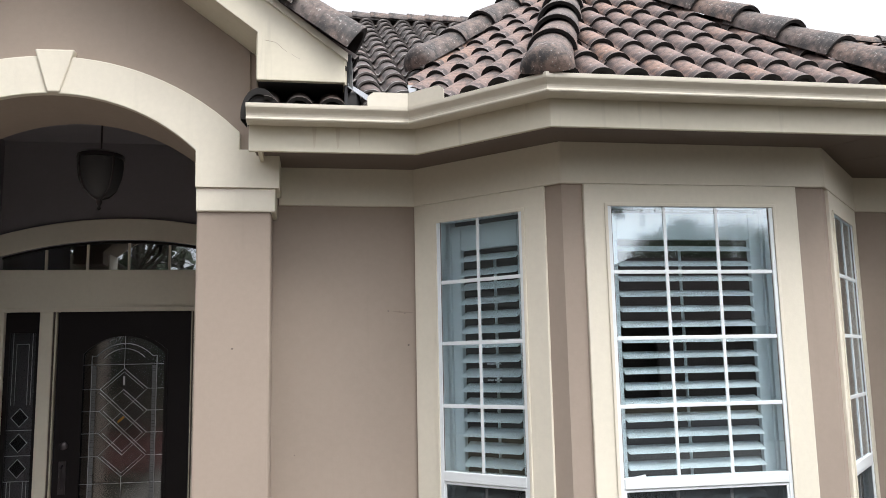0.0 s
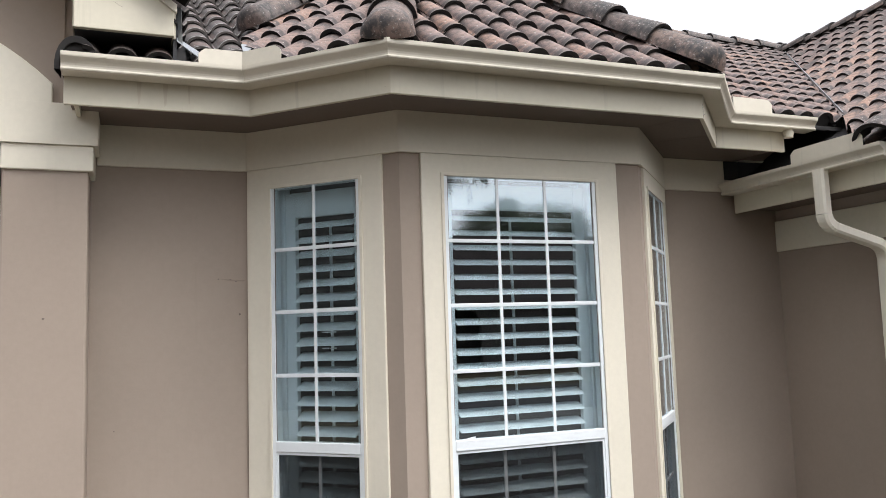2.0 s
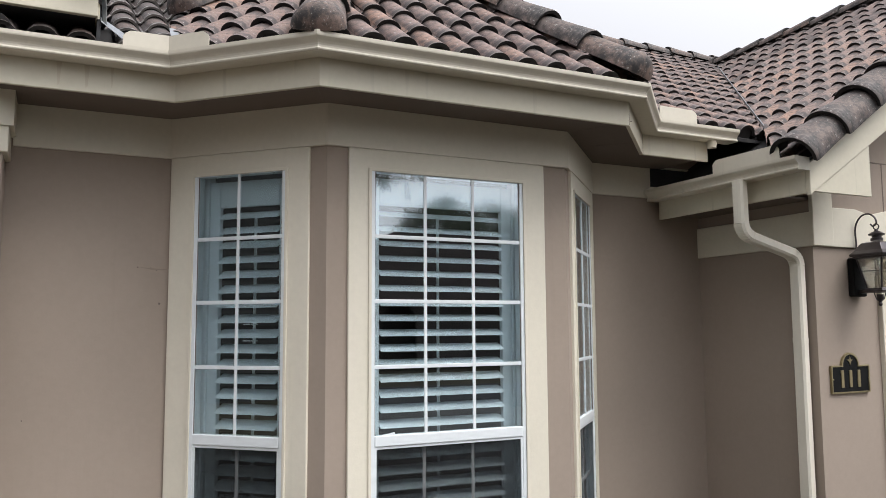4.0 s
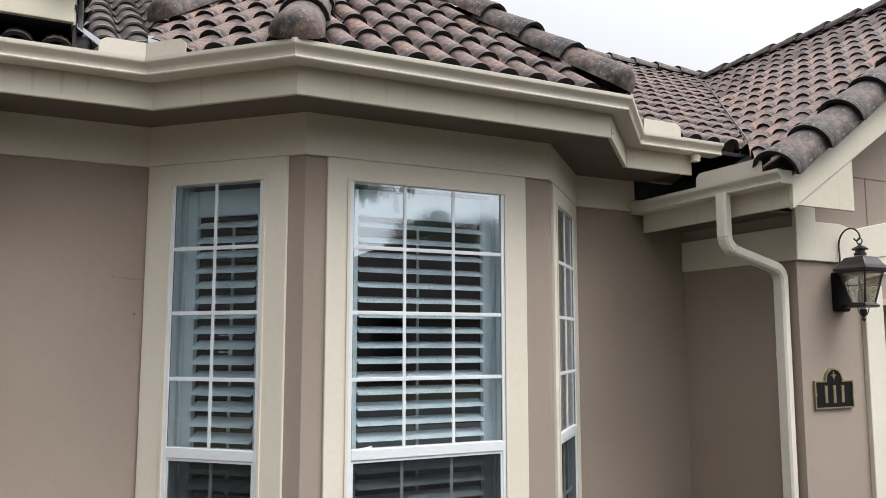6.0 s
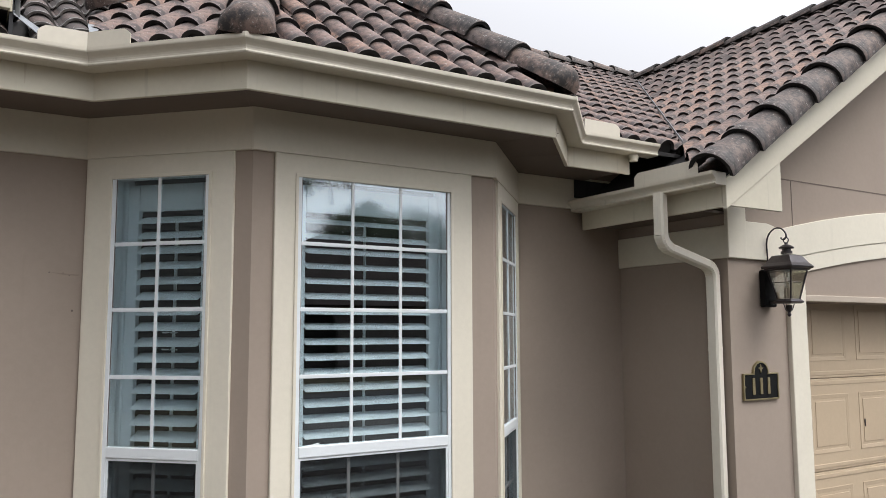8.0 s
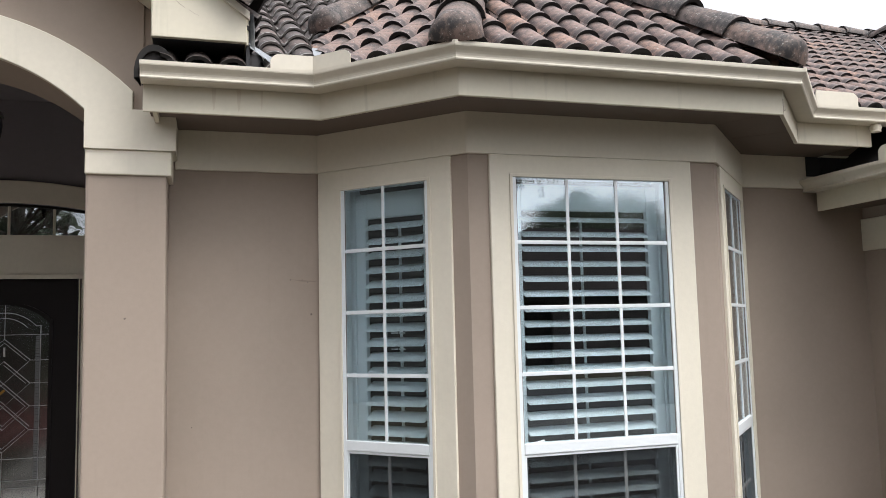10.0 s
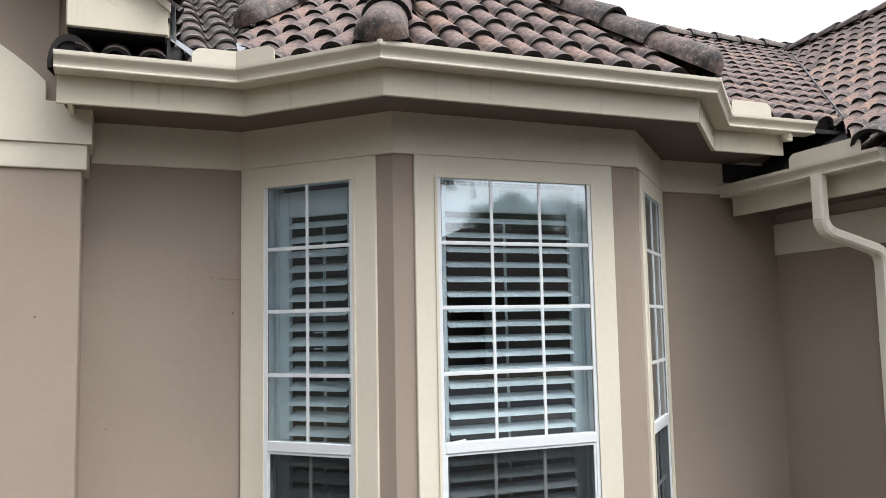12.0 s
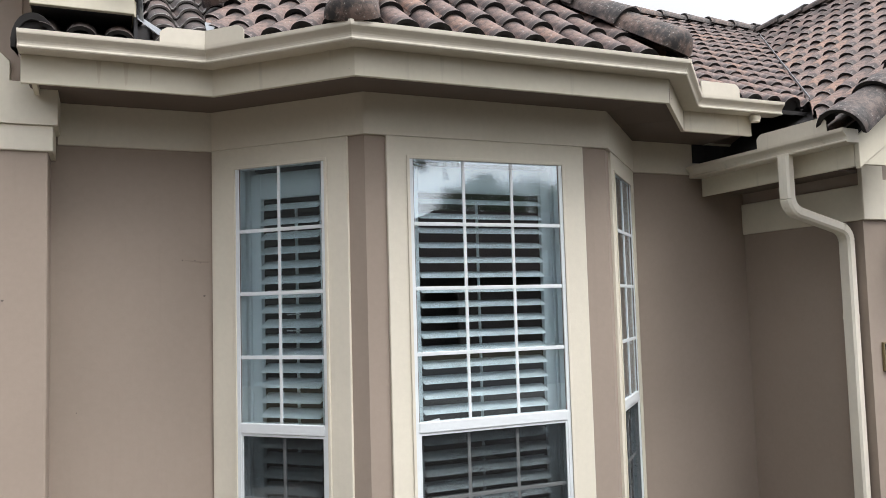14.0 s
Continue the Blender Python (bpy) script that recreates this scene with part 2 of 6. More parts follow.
def mesh_of(name, bm, material, smooth=False):
    bmesh.ops.recalc_face_normals(bm, faces=bm.faces)
    me = bpy.data.meshes.new(name)
    bm.to_mesh(me)
    bm.free()
    me.materials.append(material)
    if smooth:
        me.polygons.foreach_set("use_smooth", [True] * len(me.polygons))
        me.set_sharp_from_angle(angle=radians(38))
    return me


def part(name, bm, material, parent=None, label="", smooth=False, bevel=0.0):
    ob = new(name, mesh_of(name, bm, material, smooth))
    if parent is not None:
        ob.parent = parent
    if label:
        ob["label"] = label
    if bevel:
        mod = ob.modifiers.new("edge", "BEVEL")
        mod.width, mod.segments, mod.limit_method, mod.angle_limit = bevel, 2, "ANGLE", radians(40)
    return ob


def B():
    return bmesh.new()


def thing(name, label, category, group="", kind="", at=(0, 0, 0)):
    ob = tagged(new(name), label, category, group, kind)
    ob.location = at
    return ob


# ---------------------------------------------------------------- plan
X1, X2, YF, YW, XR, YG = 1.204, 2.638, 3.741, 4.394, 4.22, 3.421
YC, YD, YRK = 4.162, 6.30, 3.851
ZFR, ZS, ZF, ZG = 2.480, 2.691, 2.658, 2.865
DL, OG, OF = 0.106, 0.485, 0.363
GROUND = -0.30
C45 = math.sqrt(0.5)
# bay faces: origin, direction along the wall, outward normal
SIDE_L = (Vector((X1 - (YW - YF), YW, 0)), Vector((C45, -C45, 0)), Vector((-C45, -C45, 0)))
SIDE_R = (Vector((X2, YF, 0)), Vector((C45, C45, 0)), Vector((C45, -C45, 0)))
FRONT = (Vector((X1, YF, 0)), Vector((1, 0, 0)), Vector((0, -1, 0)))
SL = (YW - YF) / C45


def wall_frame(side):
    """Local x along the wall, local y inwards, z up."""
    o, u, nrm = side
    m = Matrix.Identity(4)
    for i, c in enumerate((u, -nrm, Vector((0, 0, 1)), o)):
        for r in range(3):
            m[r][i] = c[r]
    return m


ML, MR, MF = wall_frame(SIDE_L), wall_frame(SIDE_R), wall_frame(FRONT)


def eaves(o):
    """Corners of the eaves line at the distance o outside the walls, from its left end to its right end."""
    y = YW - DL
    base = [(-0.322, y), (X1 - (y - YF), y), (X1, YF), (X2, YF), (X2 + (y - YF), y), (4.05, y)]
    t = math.tan(radians(22.5))
    res = []
    for i, (bx, by) in enumerate(base):
        sx = {0: 0, 1: -o * t, 2: -o * t, 3: o * t, 4: o * t, 5: 0}[i]
        res.append((bx + sx, by - o))
    return res


# ---------------------------------------------------------------- ground
def ground_height(x, y):
    k = min(1, max(0, (x - 1.5) / 3.5))
    return GROUND * k * k * (3 - 2 * k) - 0.02


bm = B()
xs = [-600, -80, -30, -12, -6, -3, -1, 0, 1, 1.5, 2, 2.5, 3, 3.5, 4, 4.5, 5, 7, 12, 30, 80, 600]
ys = [-600, -80, -40, -20, -10, -5, -2, 0, 2, 4, 7, 15, 40, 120, 600]
grid = [[bm.verts.new((x, y, ground_height(x, y))) for x in xs] for y in ys]
for a, b in zip(grid, grid[1:]):
    for i in range(len(xs) - 1):
        bm.faces.new((a[i], a[i + 1], b[i + 1], b[i]))
ground = tagged(part("ground", bm, GRASS), "bare brown mulch and soil round the house", "ground", kind="structure")

# unseen porch slab, far paler than the walk to bounce light upwards
bm = B()
prism(bm, [(-2.45, 3.3, -0.02), (-0.15, 3.3, -0.02), (-0.15, YD + 0.1, -0.02), (-2.45, YD + 0.1, -0.02)], (0, 0, 0.05))
tagged(part("porch_floor", bm, painted("bounce_porch_concrete", (0.46, 0.42, 0.375), 0.9, 50, 0.5, 0.12), bevel=0.006), "unseen slab of the entry porch, made pale to bounce light", "floor", kind="structure")
bm = B()
prism(bm, [(-2.35, -9.0, -0.025), (-0.25, -9.0, -0.025), (-0.25, 3.296, -0.025), (-2.35, 3.296, -0.025)], (0, 0, 0.045))
tagged(part("front_walk", bm, CONCRETE, bevel=0.006), "weathered concrete front walk", "walkway", kind="structure")
bm = B()
prism(bm, [(-6.0, -8.6, -0.05), (-2.45, -8.6, -0.05), (-2.45, -0.95, -0.05), (-6.0, -0.95, -0.05)], (0, 0, 0.055))
for i in range(2600):
    cx, cy, ln, wd = random.uniform(-5.95, -2.6), random.uniform(-8.55, -1.0), random.uniform(0.05, 0.14), random.uniform(0.015, 0.035)
    box(bm, -ln, ln, -wd, wd, -0.006, 0.006, pose(cx, cy, 0.012, random.uniform(-25, 25), random.uniform(-20, 20), random.uniform(0, 180)))
tagged(part("mulch_bed", bm, painted("red_brown_mulch", (0.14, 0.050, 0.040), 0.95, 30, 0.9, 0.3, 0, 0.02)), "bed of red-brown mulch beside the front walk", "flower bed", kind="structure")
bm = B()
prism(bm, [(4.95, -9, GROUND + 0.004), (11.5, -9, GROUND + 0.004), (11.5, YG + 0.4, GROUND + 0.004), (4.95, YG + 0.4, GROUND + 0.004)], (0, 0, 0.03))
tagged(part("driveway", bm, DRIVE), "weathered grey concrete driveway before the garage", "driveway", kind="structure")
bm = B()
prism(bm, [(-600, -16, -0.27), (600, -16, -0.27), (600, -9, -0.27), (-600, -9, -0.27)], (0, 0, 0.02))
ROADM = painted("worn_asphalt", (0.045, 0.045, 0.046), 0.9, 60, 0.6, 0.15)
ROADM.node_tree.nodes["Principled BSDF"].inputs["Specular IOR Level"].default_value = 0.0
tagged(part("road", bm, ROADM), "grey asphalt street before the house", "road", kind="structure")


# ---------------------------------------------------------------- walls
def walled(name, label, boxes, material=TAUPE, m=None):
    b = B()
    for bx in boxes:
        box(b, *bx, m=m)
    return tagged(part(name, b, material), label, "wall", kind="structure")


T = 0.16
TB = 0.045
R0 = 0.02   # the taupe faces lie this far behind the cream bands
wall_left = walled("wall_left", "taupe stucco wall beside the entry column", [(-0.24, X1 - (YW - YF) + 0.05, YW + R0, YW + R0 + T, GROUND, 2.85), (-0.335, -0.262, YC + 0.035, YW + R0 + T, 2.60, 3.26)])
frieze = B()
box(frieze, -0.19, X1 - (YW - YF) + 0.012, YW, YW + R0 + 0.01, ZFR, ZS + 0.02)
part("frieze", frieze, CREAM, wall_left, "cream painted frieze band under the soffit", bevel=0.004)

WIN = {"front": (0.233, 1.130), "left": (0.151, 0.697), "right": (SL - 0.745, SL - 0.151)}
WTOP, WBOT = 2.371, 0.33


def bay_wall(name, label, m, length, opening, trim, mirror_pad):
    """One face of the bay: taupe wall with an opening, cream frieze, cream trim round the window."""
    a, b2 = opening
    e0, e1 = mirror_pad
    w = walled(name, label, [(-e0, a, R0, R0 + TB, GROUND, 2.85), (b2, length + e1, R0, R0 + TB, GROUND, 2.85),
                             (a, b2, R0, R0 + TB, WTOP, 2.85), (a, b2, R0, R0 + TB, GROUND, WBOT)], m=m)
    f = B()
    box(f, 0.0, length, 0.0, R0 + 0.004, ZFR, ZS + 0.02, m=m)
    part("frieze", f, CREAM, w, "cream painted frieze band under the soffit", bevel=0.004)
    t0, t1 = trim
    tb = B()
    z1, z0 = ZFR - 0.0005, WBOT - 0.14
    ring(tb, [m @ Vector(p) for p in ((t0, 0.004, z0), (t1, 0.004, z0), (t1, 0.004, z1), (t0, 0.004, z1))],
         [m @ Vector(p) for p in ((a, 0.004, WBOT), (b2, 0.004, WBOT), (b2, 0.004, WTOP), (a, 0.004, WTOP))],
         m.to_3x3() @ Vector((0, R0 + 0.02, 0)))
    part("window_trim", tb, CREAM, w, "cream stucco surround of the window", bevel=0.004)
    rv = B()
    ring(rv, [m @ Vector(p) for p in ((a - 0.012, -0.004, WBOT - 0.012), (b2 + 0.012, -0.004, WBOT - 0.012), (b2 + 0.012, -0.004, WTOP + 0.012), (a - 0.012, -0.004, WTOP + 0.012))],
         [m @ Vector(p) for p in ((a + 0.004, -0.004, WBOT + 0.004), (b2 - 0.004, -0.004, WBOT + 0.004), (b2 - 0.004, -0.004, WTOP - 0.004), (a + 0.004, -0.004, WTOP - 0.004))],
         m.to_3x3() @ Vector((0, 0.05, 0)))
    part("window_bead", rv, CREAM, w, "thin cream moulding round the window opening", bevel=0.002)
    return w


LF = X2 - X1
bay_wall("wall_bay_front", "taupe front wall of the bay with a cream window surround", MF, LF, WIN["front"], (0.117, 1.269), (-R0 * 0.41, -R0 * 0.41))
bay_wall("wall_bay_side", "taupe angled bay wall beside the entry with cream window surround", ML, SL, WIN["left"], (0.0, SL - 0.100), (0.06, -R0 * 0.41))
bay_wall("wall_bay_side", "taupe angled bay wall towards the garage with cream window surround", MR, SL, WIN["right"], (0.100, SL), (-R0 * 0.41, 0.06))

wall_right = walled("wall_right", "taupe stucco wall between bay and garage", [(X2 + YW - YF - 0.05, XR + T, YW + R0, YW + R0 + T, GROUND, 2.85)])
fz = B()
box(fz, X2 + YW - YF - 0.012, XR - 0.002, YW, YW + R0 + 0.01, ZFR - 0.002, ZS + 0.02)
part("frieze", fz, CREAM, wall_right, "cream painted frieze band under the soffit", bevel=0.004)

wall_gs = walled("wall_garage_side", "taupe side wall of the garage wing", [(XR + R0, XR + R0 + T, YG + R0 + 0.30, YW + R0, GROUND, 2.62)])
fz = B()
box(fz, XR, XR + R0 + 0.01, YG - 0.003, YW + 0.016, 2.066, 2.280)
part("frieze", fz, CREAM, wall_gs, "cream band along the garage wall", bevel=0.004)

# garage front with its wide opening
GX0, GX1, GTOP, GC = 4.995, 9.90, 1.80, 7.45
ZRK0, XRK0, MG = 2.495, 3.848, 0.652     # top line of the garage rake
XGR = 7.05                               # ridge of the garage roof
MGR = MG * (XGR - XRK0) / (2 * GC - XRK0 - XGR)
gf = B()
zt = lambda x: min(ZRK0 + MG * (x - XRK0), ZRK0 + MGR * (2 * GC - x - XRK0)) - 0.1
loop = [(XR + R0, YG + R0, GROUND), (GX0, YG + R0, GROUND), (GX0, YG + R0, GTOP), (GX1, YG + R0, GTOP), (GX1, YG + R0, GROUND), (2 * GC - XR, YG + R0, GROUND),
        (2 * GC - XR, YG + R0, zt(2 * GC - XR)), (XGR, YG + R0, zt(XGR)), (XR + R0, YG + R0, zt(XR))]
prism(gf, loop, (0, 0.30, 0))
wall_gf = tagged(part("wall_garage_front", gf, TAUPE), "taupe gabled front wall of the garage", "wall", kind="structure")
fb = B()
N = 24
arc = lambda x, top, rr: top - (rr - math.sqrt(rr * rr - (x - GC) ** 2))
xsn = [XR + 0.005 + (GC - XR - 0.005) * i / N for i in range(N + 1)]
low = [2.066 if x < 4.83 else arc(x, 2.339, 13.7) for x in xsn]
top = [2.315 if x < 4.75 else arc(x, 2.574, 12.7) for x in xsn]
prism(fb, [(x, YG, z) for x, z in zip(xsn, low)] + [(x, YG, z) for x, z in reversed(list(zip(xsn, top)))], (0, R0 + 0.004, 0))
part("arch_band", fb, CREAM, wall_gf, "cream arched band over the garage opening", bevel=0.004)
fb = B()
xs2 = [4.83 + (GC - 4.83) * i / N for i in range(N + 1)]
lo2 = [arc(x, 2.223, 13.5) for x in xs2]
prism(fb, [(x, YG + 0.006, z) for x, z in zip(xs2, lo2)] + [(x, YG + 0.006, arc(x, 2.339, 13.7) - 0.001) for x in reversed(xs2)], (0, R0, 0))
part("arch_moulding", fb, CREAM, wall_gf, "slim cream moulding under the arched band", bevel=0.004)
fb = B()
box(fb, XR + 0.002, 4.402, YG - 0.006, YG + R0 + 0.004, 2.068, 2.42)
part("corner_block", fb, CREAM, wall_gf, "cream block at the corner of the garage wall", bevel=0.004)
fb = B()
box(fb, GX0, GX1, YG - 0.002, YG + R0 + 0.006, GTOP + 0.002, GTOP + 0.046)
part("lintel_trim", fb, painted("pale_taupe_trim", (0.44, 0.37, 0.30), 0.7, 50, 0.1, 0.06), wall_gf, "pale taupe trim under the lintel", bevel=0.004)
fb = B()
box(fb, 4.815, GX0 - 0.002, YG - 0.012, YG + R0 + 0.004, GROUND, 1.93)
part("jamb_trim", fb, CREAM, wall_gf, "cream upright trim beside the garage opening", bevel=0.006)
fb = B()
box(fb, 4.924, 4.932, YG + R0 - 0.002, YG + R0 + 0.002, 2.32, 2.636)
box(fb, 4.78, 2 * GC - 4.78, YG + R0 - 0.002, YG + R0 + 0.002, 2.636, 2.644)
part("control_joint", fb, CAULK, wall_gf, "dark control joint in the stucco")

# entry gable with its arch, between two columns
AC, AR, AZ = -1.296, 1.007, 1.986        # inner arch
ARO, AZO = 1.305, 1.885                  # outer arch of the cream band
ME = 0.75
zrk = lambda x: 3.133 + ME * (0.155 - x)
apex_x = AC
NA = 28
x_in0, x_in1 = 2 * AC + 0.60, -0.60
inner = [(x_in0 + (x_in1 - x_in0) * i / NA) for i in range(NA + 1)]
inz = lambda x: AZ + math.sqrt(max(0, AR * AR - (x - AC) ** 2))
outz = lambda x: AZO + math.sqrt(max(0, ARO * ARO - (x - AC) ** 2))
bm = B()
x_l, x_r = 2 * AC + 0.335, -0.335
loop = [(x_l, YC + R0, 2.60), (x_in0, YC + R0, 2.60)] + [(x, YC + R0, inz(x)) for x in inner] + [(x_in1, YC + R0, 2.60), (x_r, YC + R0, 2.60),
        (x_r, YC + R0, zrk(x_r) - 0.18), (apex_x, YC + R0, zrk(apex_x) - 0.18), (x_l, YC + R0, zrk(x_r) - 0.18)]
prism(bm, loop, (0, 0.50, 0))
wall_eg = tagged(part("wall_entry_gable", bm, TAUPE), "taupe gable wall over the arched entry", "wall", kind="structure")
bm = B()
oe = [(x, outz(x)) for x in [2 * AC + 0.38 + (-0.38 - 2 * AC - 0.38) * i / NA for i in range(NA + 1)]]
lo = [(x_in0, 2.60)] + [(x, inz(x)) for x in inner] + [(x_in1, 2.60)]
YB = YC - 0.0165
prism(bm, [(x, YB, z) for x, z in lo] + [(-0.38, YB, 2.60)] + [(x, YB, z) for x, z in reversed(oe)] + [(2 * AC + 0.38, YB, 2.60)], (0, R0 + 0.0205, 0))
part("arch_band", bm, CREAM, wall_eg, "cream stucco band round the entry arch", bevel=0.005)
bm = B()
prism(bm, [(AC - 0.095, YC - 0.032, 3.218), (AC + 0.095, YC - 0.032, 3.222), (AC + 0.030, YC - 0.032, 2.996), (AC - 0.030, YC - 0.032, 2.996)], (0, 0.06, 0))
part("keystone", bm, CREAM, wall_eg, "cream keystone at the top of the arch", bevel=0.008)


def column(name, x0, x1):
    c = thing(name, "square taupe stucco column with a cream stepped capital", "column", "entry columns", "structure")
    b = B()
    box(b, x0 + 0.0, x1 - 0.03, YC + 0.012, YW + R0 + T, -0.03, 2.42)
    part("shaft", b, TAUPE, c, "taupe stucco shaft", bevel=0.012)
    b = B()
    box(b, x0 - 0.003, x1 - 0.008, YC - 0.004, YW + R0 + 0.06, 2.399, 2.522)
    part("capital_band", b, CREAM, c, "cream lower band of the capital", bevel=0.006)
    b = B()
    box(b, x0 - 0.006, x1 + 0.012, YC - 0.018, YW + R0 + 0.06, 2.522, 2.722)
    part("impost_block", b, CREAM, c, "cream block under the spring of the arch", bevel=0.0012)
    return c


column("entry_column", -0.592, -0.190)
column("entry_column", 2 * AC + 0.197, 2 * AC + 0.600)

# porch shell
walled("wall_porch", "taupe wall inside the porch, with shade in its colour", [(-0.30, -0.24, YW + R0 + T, YD, -0.03, 3.5)], PORCH)
walled("wall_porch", "taupe wall inside the porch, with shade in its colour", [(2 * AC + 0.24, 2 * AC + 0.30, YC + 0.5, YD, -0.03, 3.5)], PORCH)
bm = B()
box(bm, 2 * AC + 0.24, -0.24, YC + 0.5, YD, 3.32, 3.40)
tagged(part("ceiling", bm, PORCH), "porch ceiling with shade in its colour", "ceiling", kind="structure")
DC = -1.393
TW = 0.885
bm = B()
segs = 20
arcz = lambda x, t: t - (3.1 - math.sqrt(3.1 * 3.1 - (x - DC) ** 2))
txs = [DC - TW + 2 * TW * i / segs for i in range(segs + 1)]
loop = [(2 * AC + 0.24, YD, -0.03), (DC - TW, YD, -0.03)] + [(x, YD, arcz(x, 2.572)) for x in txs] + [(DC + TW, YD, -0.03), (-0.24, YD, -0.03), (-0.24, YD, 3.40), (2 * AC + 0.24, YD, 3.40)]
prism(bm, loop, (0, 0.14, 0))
wall_d = tagged(part("wall_entry", bm, PORCH), "taupe wall round the front door, with shade in its colour", "wall", kind="structure")
bm = B()
wxs = [DC - TW - 0.12 + 2 * (TW + 0.12) * i / segs for i in range(segs + 1)]
prism(bm, [(x, YD - 0.03, arcz(x, 2.572)) for x in txs] + [(x, YD - 0.03, arcz(x, 2.732)) for x in reversed(wxs)], (0, 0.029, 0))
part("arch_band", bm, CREAM, wall_d, "cream band over the transom window", bevel=0.005)

# door set: frame, transom, sidelights, leaf
door_set = thing("door_frame", "cream timber frame of the entry with transom and sidelights", "door frame", kind="structure")
bm = B()
box(bm, DC - TW, DC + TW, YD - 0.02, YD + 0.10, 2.045, 2.343)
part("header_board", bm, CREAM, door_set, bevel=0.004)
bm = B()
box(bm, DC - TW - 0.0, DC + TW, YD - 0.035, YD - 0.021, 2.030, 2.062)
part("header_moulding", bm, CREAM, door_set, bevel=0.004)
for xa, xb in ((DC - 0.592, DC - 0.500), (DC + 0.500, DC + 0.592), (DC - TW, DC - TW + 0.05), (DC + TW - 0.05, DC + TW)):
    bm = B()
    box(bm, xa, xb, YD - 0.015, YD + 0.10, 0, 2.045)
    part("jamb", bm, CREAM, door_set, bevel=0.006)
for sx in (-1, 1):
    bm = B()
    box(bm, *sorted((DC + sx * 0.499, DC + sx * 0.489)), YD - 0.006, YD + 0.09, 0, 2.044)
    part("weather_strip", bm, painted("brown_weather_strip", (0.06, 0.042, 0.032), 0.7, 40, 0.2, 0.1), door_set, "dark brown weather strip")
    bm = B()
    box(bm, *sorted((DC + sx * 0.4885, DC + sx * 0.479)), YD + 0.004, YD + 0.09, 0, 2.044)
    part("door_stop", bm, FASCIA, door_set)
transom = thing("window_transom", "arched transom window with slim cream bars", "window", kind="structure")
bm = B()
prism(bm, [(DC - TW, YD + 0.05, 2.343), (DC + TW, YD + 0.05, 2.343)] + [(x, YD + 0.05, arcz(x, 2.572)) for x in reversed(txs)], (0, 0.006, 0))
part("pane", bm, glass_mat("transom_glass", 0.30, (0.5, 0.5, 0.5)), transom)
for x in (-1.975, -1.682, -1.385, -1.090, -0.795):
    bm = B()
    box(bm, x - 0.0085, x + 0.0085, YD + 0.035, YD + 0.048, 2.343, arcz(x, 2.572) - 0.002)
    part("bar", bm, CREAM, transom)
bm = B()
prism(bm, [(x, YD + 0.03, arcz(x, 2.572) - 0.001) for x in txs] + [(x, YD + 0.03, arcz(x, 2.572) - 0.018) for x in reversed(txs)], (0, 0.02, 0))
part("frame_edge", bm, DOORWOOD, transom)


RIBGLASS = painted("ribbed_glass", (0.16, 0.165, 0.17), 0.2, 60, 0.2, 0.3)


def came(bm, pts, w=0.0022, y=0.0):
    for (xa, za), (xb, zb) in zip(pts, pts[1:]):
        d = Vector((xb - xa, 0, zb - za))
        L = d.length
        if L < 1e-5:
            continue
        u = d / L
        s = Vector((-u.z, 0, u.x)) * w
        p, q = Vector((xa, y, za)) - u * w * 0.5, Vector((xb, y, zb)) + u * w * 0.5
        prism(bm, [p - s, q - s, q + s, p + s], (0, 0.004, 0))


door = thing("door_1", "dark stained front door with an arched leaded glass panel", "door", kind="structure", at=(DC, YD + 0.03, 0))
HW, GT, GS, GB, GW = 0.472, 1.857, 1.725, 0.36, 0.293
sag = GT - GS
rad = (GW * GW + sag * sag) / (2 * sag)
gxs = [-GW + 2 * GW * i / 16 for i in range(17)]
gz = lambda x: GT - rad + math.sqrt(rad * rad - x * x)
bm = B()
inner_loop = [(-GW, 0, GB)] + [(-GW, 0, GS)] + [(x, 0, gz(x)) for x in gxs[1:-1]] + [(GW, 0, GS), (GW, 0, GB)]
k = len(inner_loop)
outer_loop = [(-HW, 0, 0.01), (-HW, 0, 2.03)] + [(-HW + 2 * HW * i / 16, 0, 2.03) for i in range(1, 16)] + [(HW, 0, 2.03), (HW, 0, 0.01)]
ring(bm, outer_loop, inner_loop, (0, 0.045, 0))
part("leaf", bm, DOORWOOD, door)
bm = B()
ring(bm, [(x * 1.06, -0.012, (z - 1.1) * 1.02 + 1.1) for x, _, z in inner_loop], [(x * 0.985, -0.012, (z - 1.1) * 0.99 + 1.1) for x, _, z in inner_loop], (0, 0.02, 0))
part("glass_moulding", bm, DOORWOOD, door)
bm = B()
prism(bm, [(x, 0.018, z) for x, _, z in inner_loop], (0, 0.008, 0))
part("glass_panel", bm, DARKGLASS, door, "smoky leaded glass panel")
bm = B()
off = 0.062
inn = [(-GW + off, GB)] + [(-GW + off, GS - 0.02)] + [(x * (GW - off) / GW, gz(x) - off) for x in gxs[1:-1]] + [(GW - off, GS - 0.02), (GW - off, GB)]
came(bm, inn, y=0.012)
inn2 = [(-GW + 0.10, GB)] + [(x * (GW - 0.10) / GW, gz(x) - 0.10) for x in gxs[2:-2]] + [(GW - 0.10, GB)]
came(bm, inn2[1:-1], y=0.012)
for z in (1.46, 1.30, 1.14, 0.975):
    came(bm, [(-GW, z), (-0.168, z)], 0.0018, y=0.012)
    came(bm, [(0.168, z), (GW, z)], 0.0018, y=0.012)
for z in (1.64, 0.78, 0.63, 0.58):
    came(bm, [(-GW, z), (GW, z)], 0.0018, y=0.012)
